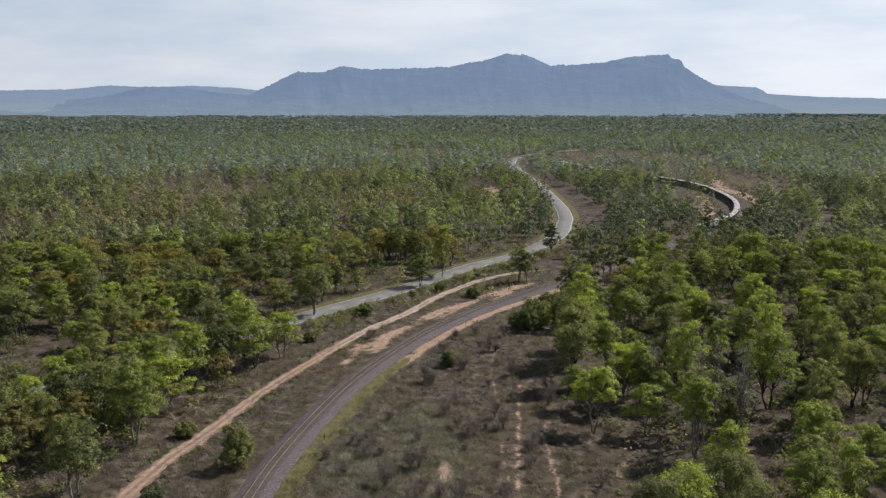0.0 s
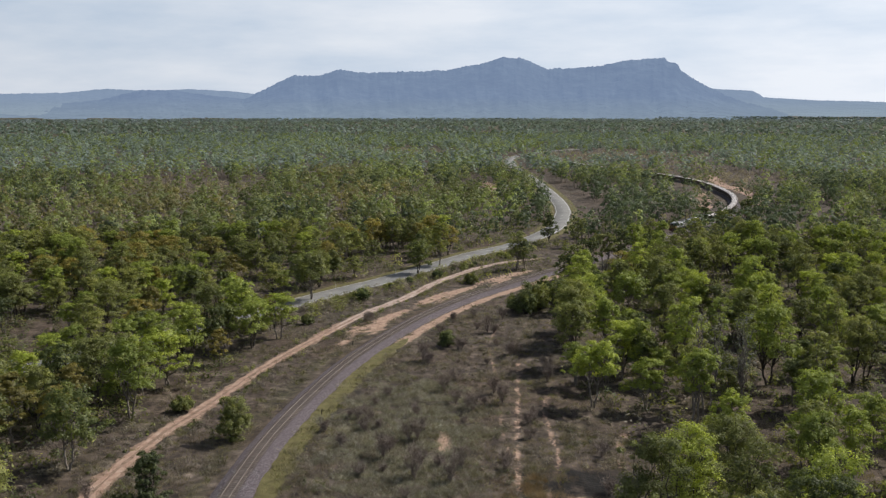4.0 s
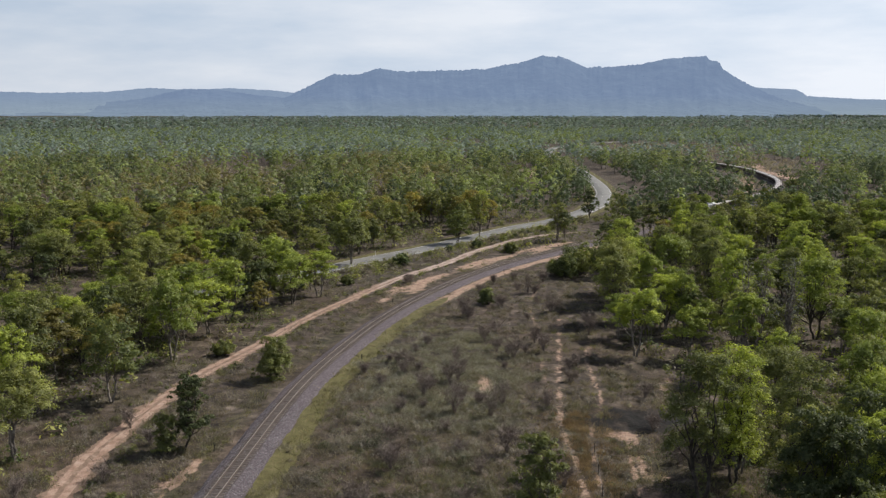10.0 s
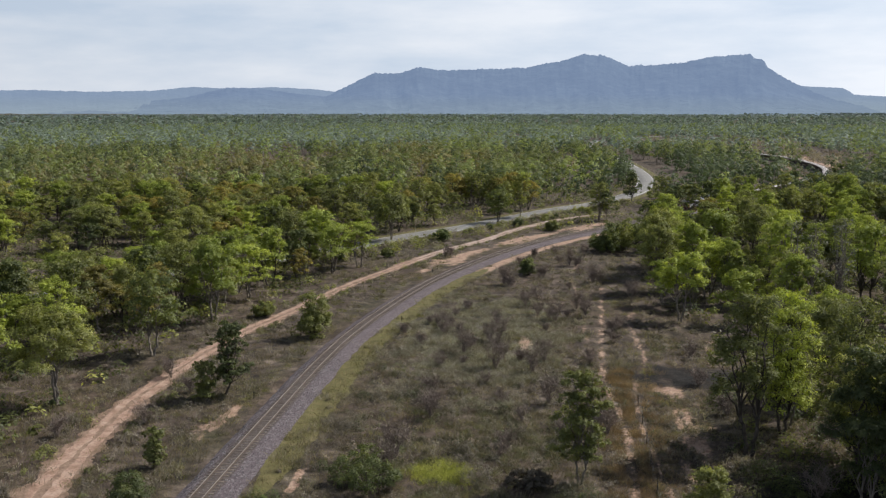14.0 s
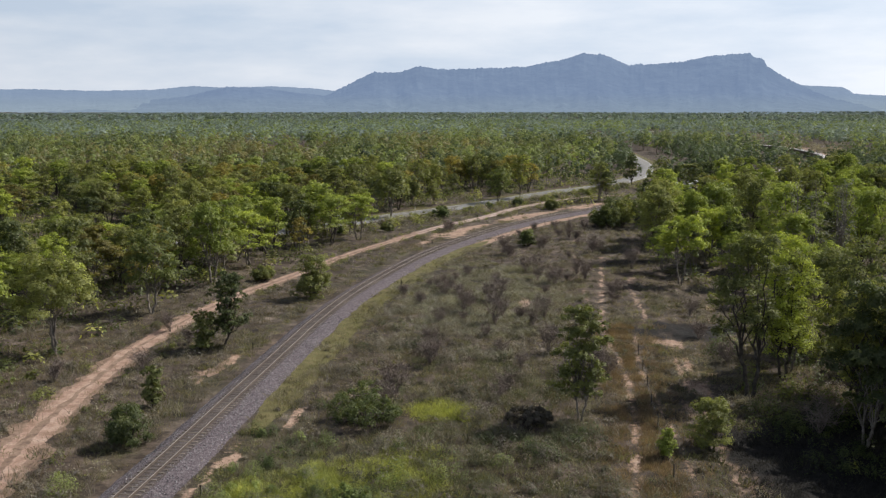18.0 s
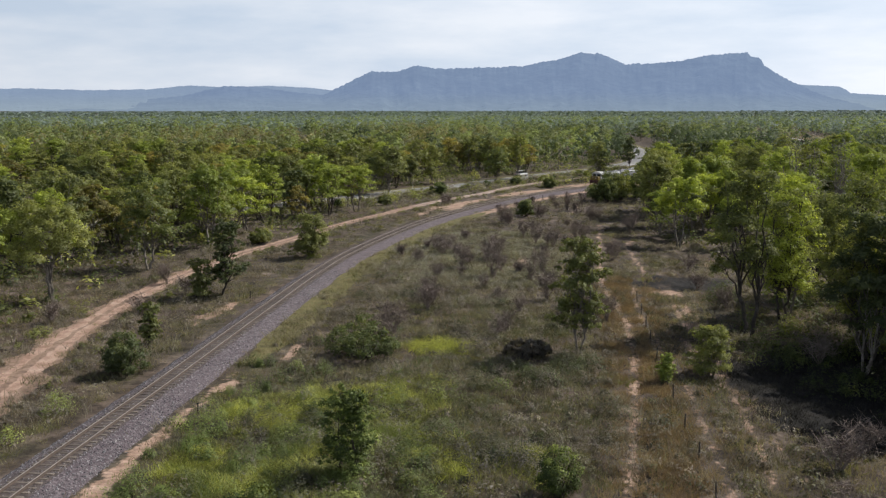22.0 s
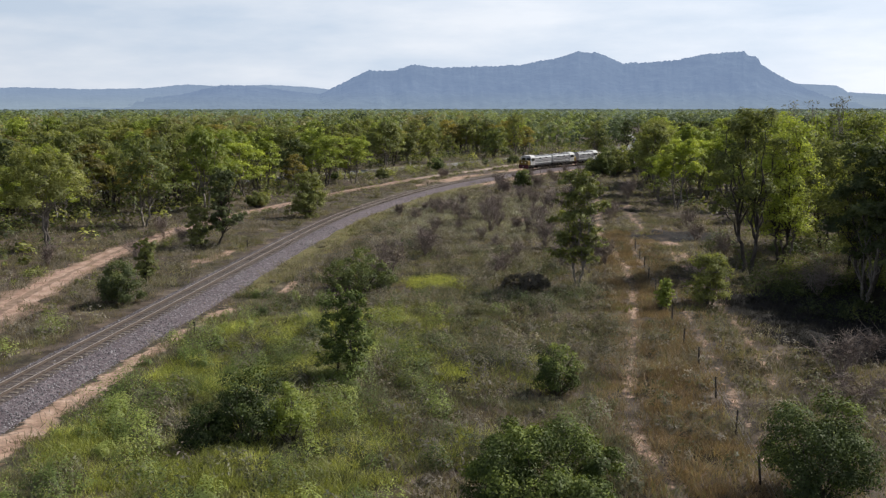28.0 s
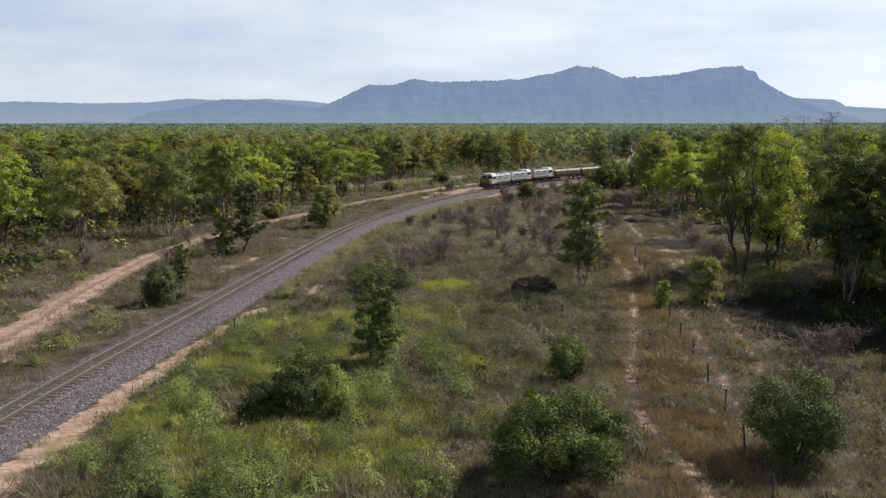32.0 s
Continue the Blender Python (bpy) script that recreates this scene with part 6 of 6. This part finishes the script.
    for y in (-length / 2 + 2.9, length / 2 - 2.9):
        add_bogie(loco, y, (-1.25, 0, 1.25))
    return loco


def wagon():
    """A low rusty hopper wagon under pale lids."""
    w = tagged(new("freight_wagon"), "low rusty-brown freight wagon with pale lid", "wagon", "train wagons")
    part("frame", box(bmesh.new(), -1.2, 1.2, -6.2, 6.2, 0.85, 1.05, 0.03), BLACK, w)
    body = part("body", extruded([(-1.0, 1.05), (1.0, 1.05), (1.3, 1.45), (1.3, 2.3), (-1.3, 2.3), (-1.3, 1.45)], -6.1, 6.1), RUST, w)
    for k in range(11):
        y = -6.0 + 1.2 * k
        for x in (-1.32, 1.32):
            part("rib", box(bmesh.new(), x - 0.035, x + 0.035, y - 0.05, y + 0.05, 1.4, 2.3), RUST, body)
    lid = part("lid", extruded([(-1.36, 2.3), (1.36, 2.3), (1.3, 2.42), (0.7, 2.58), (-0.7, 2.58), (-1.3, 2.42)], -6.15, 6.15), LID, w, "pale lid, sheen put into its colour")
    for y in (-3.05, 0.0, 3.05):
        part("lid_joint", box(bmesh.new(), -1.2, 1.2, y - 0.05, y + 0.05, 2.3, 2.615), RUST, lid)
    for y in (-4.3, 4.3):
        add_bogie(w, y, (-0.85, 0.85), wheel_r=0.4)
    for y in (-6.6, 6.2):
        part("coupler", box(bmesh.new(), -0.1, 0.1, y, y + 0.4, 0.7, 0.9, 0.02), STEEL, w)
    return w


def station_wagon():
    """A white four-wheel-drive car; it travels towards +y."""
    car = tagged(new("car"), "white four-wheel-drive station wagon driving on the highway", "car")
    side = [(-2.35, 0.55), (2.35, 0.55), (2.38, 0.95), (1.25, 1.12), (-2.3, 1.15)]
    bm = bmesh.new()
    rings = [[bm.verts.new((x, y, z)) for y, z in side] for x in (-0.92, 0.92)]
    for k in range(5):
        bm.faces.new((rings[0][k], rings[0][(k + 1) % 5], rings[1][(k + 1) % 5], rings[1][k]))
    bm.faces.new(rings[0][::-1])
    bm.faces.new(rings[1])
    bmesh.ops.recalc_face_normals(bm, faces=bm.faces[:])
    bmesh.ops.bevel(bm, geom=bm.edges[:], offset=0.07, segments=2, affect="EDGES", profile=0.6)
    body = part("body", bm, WHITE_CAR, car)
    bm = bmesh.new()
    lo = [bm.verts.new(p) for p in ((-0.86, -2.25, 1.12), (0.86, -2.25, 1.12), (0.86, 1.15, 1.1), (-0.86, 1.15, 1.1))]
    hi = [bm.verts.new(p) for p in ((-0.72, -2.05, 1.82), (0.72, -2.05, 1.82), (0.72, 0.35, 1.82), (-0.72, 0.35, 1.82))]
    for k in range(4):
        bm.faces.new((lo[k], lo[(k + 1) % 4], hi[(k + 1) % 4], hi[k]))
    bm.faces.new(hi)
    bm.faces.new(lo[::-1])
    bmesh.ops.recalc_face_normals(bm, faces=bm.faces[:])
    part("window_band", bm, DARK_GLASS, car, "dark tinted windows")
    part("roof", box(bmesh.new(), -0.76, 0.76, -2.1, 0.4, 1.8, 1.87, 0.03), WHITE_CAR, car)
    for x in (-0.66, 0.66):
        part("headlight", box(bmesh.new(), x - 0.17, x + 0.17, 2.33, 2.4, 0.78, 0.95, 0.02), LAMP, body)
        part("tail_light", box(bmesh.new(), x - 0.12, x + 0.12, -2.4, -2.34, 0.8, 1.05, 0.02), RED_LENS, body)
    part("bumper", box(bmesh.new(), -0.9, 0.9, -2.48, -2.3, 0.45, 0.7, 0.05), GREY_BAND, car)
    part("bumper", box(bmesh.new(), -0.9, 0.9, 2.3, 2.48, 0.45, 0.7, 0.05), GREY_BAND, car)
    for x in (-0.8, 0.8):
        for y in (-1.4, 1.45):
            wheel = part("wheel", cylinder(bmesh.new(), (x - 0.11, y, 0.38), (x + 0.11, y, 0.38), 0.38, 0.38, 20), TYRE, car)
            part("rim", cylinder(bmesh.new(), (x - 0.12, y, 0.38), (x + 0.12, y, 0.38), 0.22, 0.22, 16), STEEL, wheel)
    return car


RAIL_TOP = 0.75
ROAD_ZERO = float(ROAD_LINE[2][np.argmin(np.hypot(road_xy[:, 0] + 30.6, road_xy[:, 1] - 227.8))])
FRONT = [(0, 476.5), (2, 464), (6, 439.5), (9, 419.5), (12, 399), (15, 377.5), (18, 357), (20.5, 340.5), (22.5, 328), (24, 319.5), (25.5, 311), (28, 296.3), (30.5, 281.5), (32, 272.5)]
UNITS = []


def on_rails(s, half):
    """The pose of a vehicle whose middle is s along the line."""
    p, _, t = RAIL_LINE
    a = np.array([np.interp(s - half, t, p[:, 0]), np.interp(s - half, t, p[:, 1])])
    b = np.array([np.interp(s + half, t, p[:, 0]), np.interp(s + half, t, p[:, 1])])
    m = (a + b) / 2
    return pose(m[0], m[1], RAIL_TOP, 0, 0, math.degrees(math.atan2(b[1] - a[1], b[0] - a[0])) - 90)


def build_train():
    at = 0.3
    for length, front, label in ((13.0, True, "silver diesel locomotive with yellow nose, leading the train"), (12.0, False, "silver diesel locomotive coupled behind the leader"), (11.6, False, "silver diesel locomotive before the wagons")):
        ob = locomotive(length, front, label)
        UNITS.append((ob, at + length / 2, length * 0.3))
        at += length + 0.35
    first = wagon()
    for k in range(29):
        ob = first if k == 0 else copy_thing(first, Matrix())
        UNITS.append((ob, at + 6.6, 4.3))
        at += 13.2
    for ob, back, half in UNITS:
        ob.matrix_basis = on_rails(FRONT[0][1] + back, half)


def build_fence():
    """An old wire fence along the foot track."""
    fence = tagged(new("wire_fence"), "old fence of dark posts and sagging wires in dry grass", "fence")
    line, way, _ = course([(15.7, 30), (17.0, 49), (17.6, 57), (18.1, 68), (19.5, 90.5), (20.3, 100), (21.8, 121)], 6.2)
    rng = np.random.RandomState(8)
    tops = []
    for x, y in line:
        z = soil_at(x, y)
        lean = rng.normal(size=2) * 0.05
        h = rng.uniform(1.15, 1.4)
        part("post", cylinder(bmesh.new(), (x, y, z - 0.2), (x + lean[0], y + lean[1], z + h), 0.06, 0.05, 7), POST, fence)
        tops.append((x, y, z))
    for up in (0.45, 0.8, 1.1):
        path = []
        for a, b in zip(tops, tops[1:]):
            path += [(a[0], a[1], a[2] + up), ((a[0] + b[0]) / 2, (a[1] + b[1]) / 2, (a[2] + b[2]) / 2 + up - 0.05)]
        path.append((tops[-1][0], tops[-1][1], tops[-1][2] + up))
        part("wire", raw_mesh("wire", *tube(path, np.full(len(path), 0.006), 4), [STEEL]), None, fence)


def build_line_posts():
    """White kilometre posts and short marker posts beside the railway and the highway."""
    first = tagged(new("marker_post"), "short dark marker post beside the ballast", "post", "railway markers")
    part("shaft", box(bmesh.new(), -0.05, 0.05, -0.05, 0.05, -0.1, 0.75, 0.01), POST, first)
    part("cap", box(bmesh.new(), -0.07, 0.07, -0.07, 0.07, 0.75, 0.83, 0.01), BLACK, first)
    pts, way, _ = RAIL_LINE
    for n, (k, o) in enumerate(((129, -4.9), (212, -4.6), (297, -4.4), (170, 4.2), (255, 4.3))):
        x, y = pts[k, 0] - way[k, 1] * o, pts[k, 1] + way[k, 0] * o
        m = pose(x, y, soil_at(x, y), 0, 0, 30 * n)
        if n == 0:
            first.matrix_basis = m
        else:
            copy_thing(first, m)
    pts, way, _ = ROAD_LINE
    guide = tagged(new("guide_post"), "slim white roadside guide post", "post", "road guide posts")
    part("shaft", box(bmesh.new(), -0.06, 0.06, -0.03, 0.03, -0.1, 1.0, 0.01), PALE_ROOF, guide)
    part("reflector", box(bmesh.new(), -0.04, 0.04, -0.036, 0.036, 0.75, 0.88), RED_LENS, guide)
    placed = 0
    for k in range(300, 540, 14):
        for o in (4.6, -4.6):
            x, y = pts[k, 0] - way[k, 1] * o, pts[k, 1] + way[k, 0] * o
            m = pose(x, y, soil_at(x, y), 0, 0, math.degrees(math.atan2(way[k, 1], way[k, 0])) - 90)
            if placed == 0:
                guide.matrix_basis = m
            else:
                copy_thing(guide, m)
            placed += 1


CAR = []


def build_car():
    CAR.append(station_wagon())


def motions():
    for ob, back, half in UNITS:
        rows = []
        for t in np.arange(0, 32.01, 2.0):
            s = float(np.interp(t, [f[0] for f in FRONT], [f[1] for f in FRONT]))
            rows.append((float(t), on_rails(s + back, half)))
        walk(ob, rows)
    p, way, s = ROAD_LINE
    rows = []
    for t in np.arange(0, 32.01, 1.0):
        d = ROAD_ZERO + 2.5 + 20.9 * (t - 18.2)
        x, y = np.interp(d, s, p[:, 0]), np.interp(d, s, p[:, 1])
        wx, wy = np.interp(d, s, way[:, 0]), np.interp(d, s, way[:, 1])
        rows.append((float(t), pose(x - wy * 1.8, y + wx * 1.8, 0.18, 0, 0, math.degrees(math.atan2(wy, wx)) - 90)))
    walk(CAR[0], rows)


# ---- build ----
build_ground()
build_mountains()
build_ways()
build_single_plants()
build_woods()
build_understory()
build_road_scrub()
build_clearing_scrub()
build_weeds()
build_grass()
build_fence()
build_line_posts()
build_train()
build_car()
build_railway()
motions()
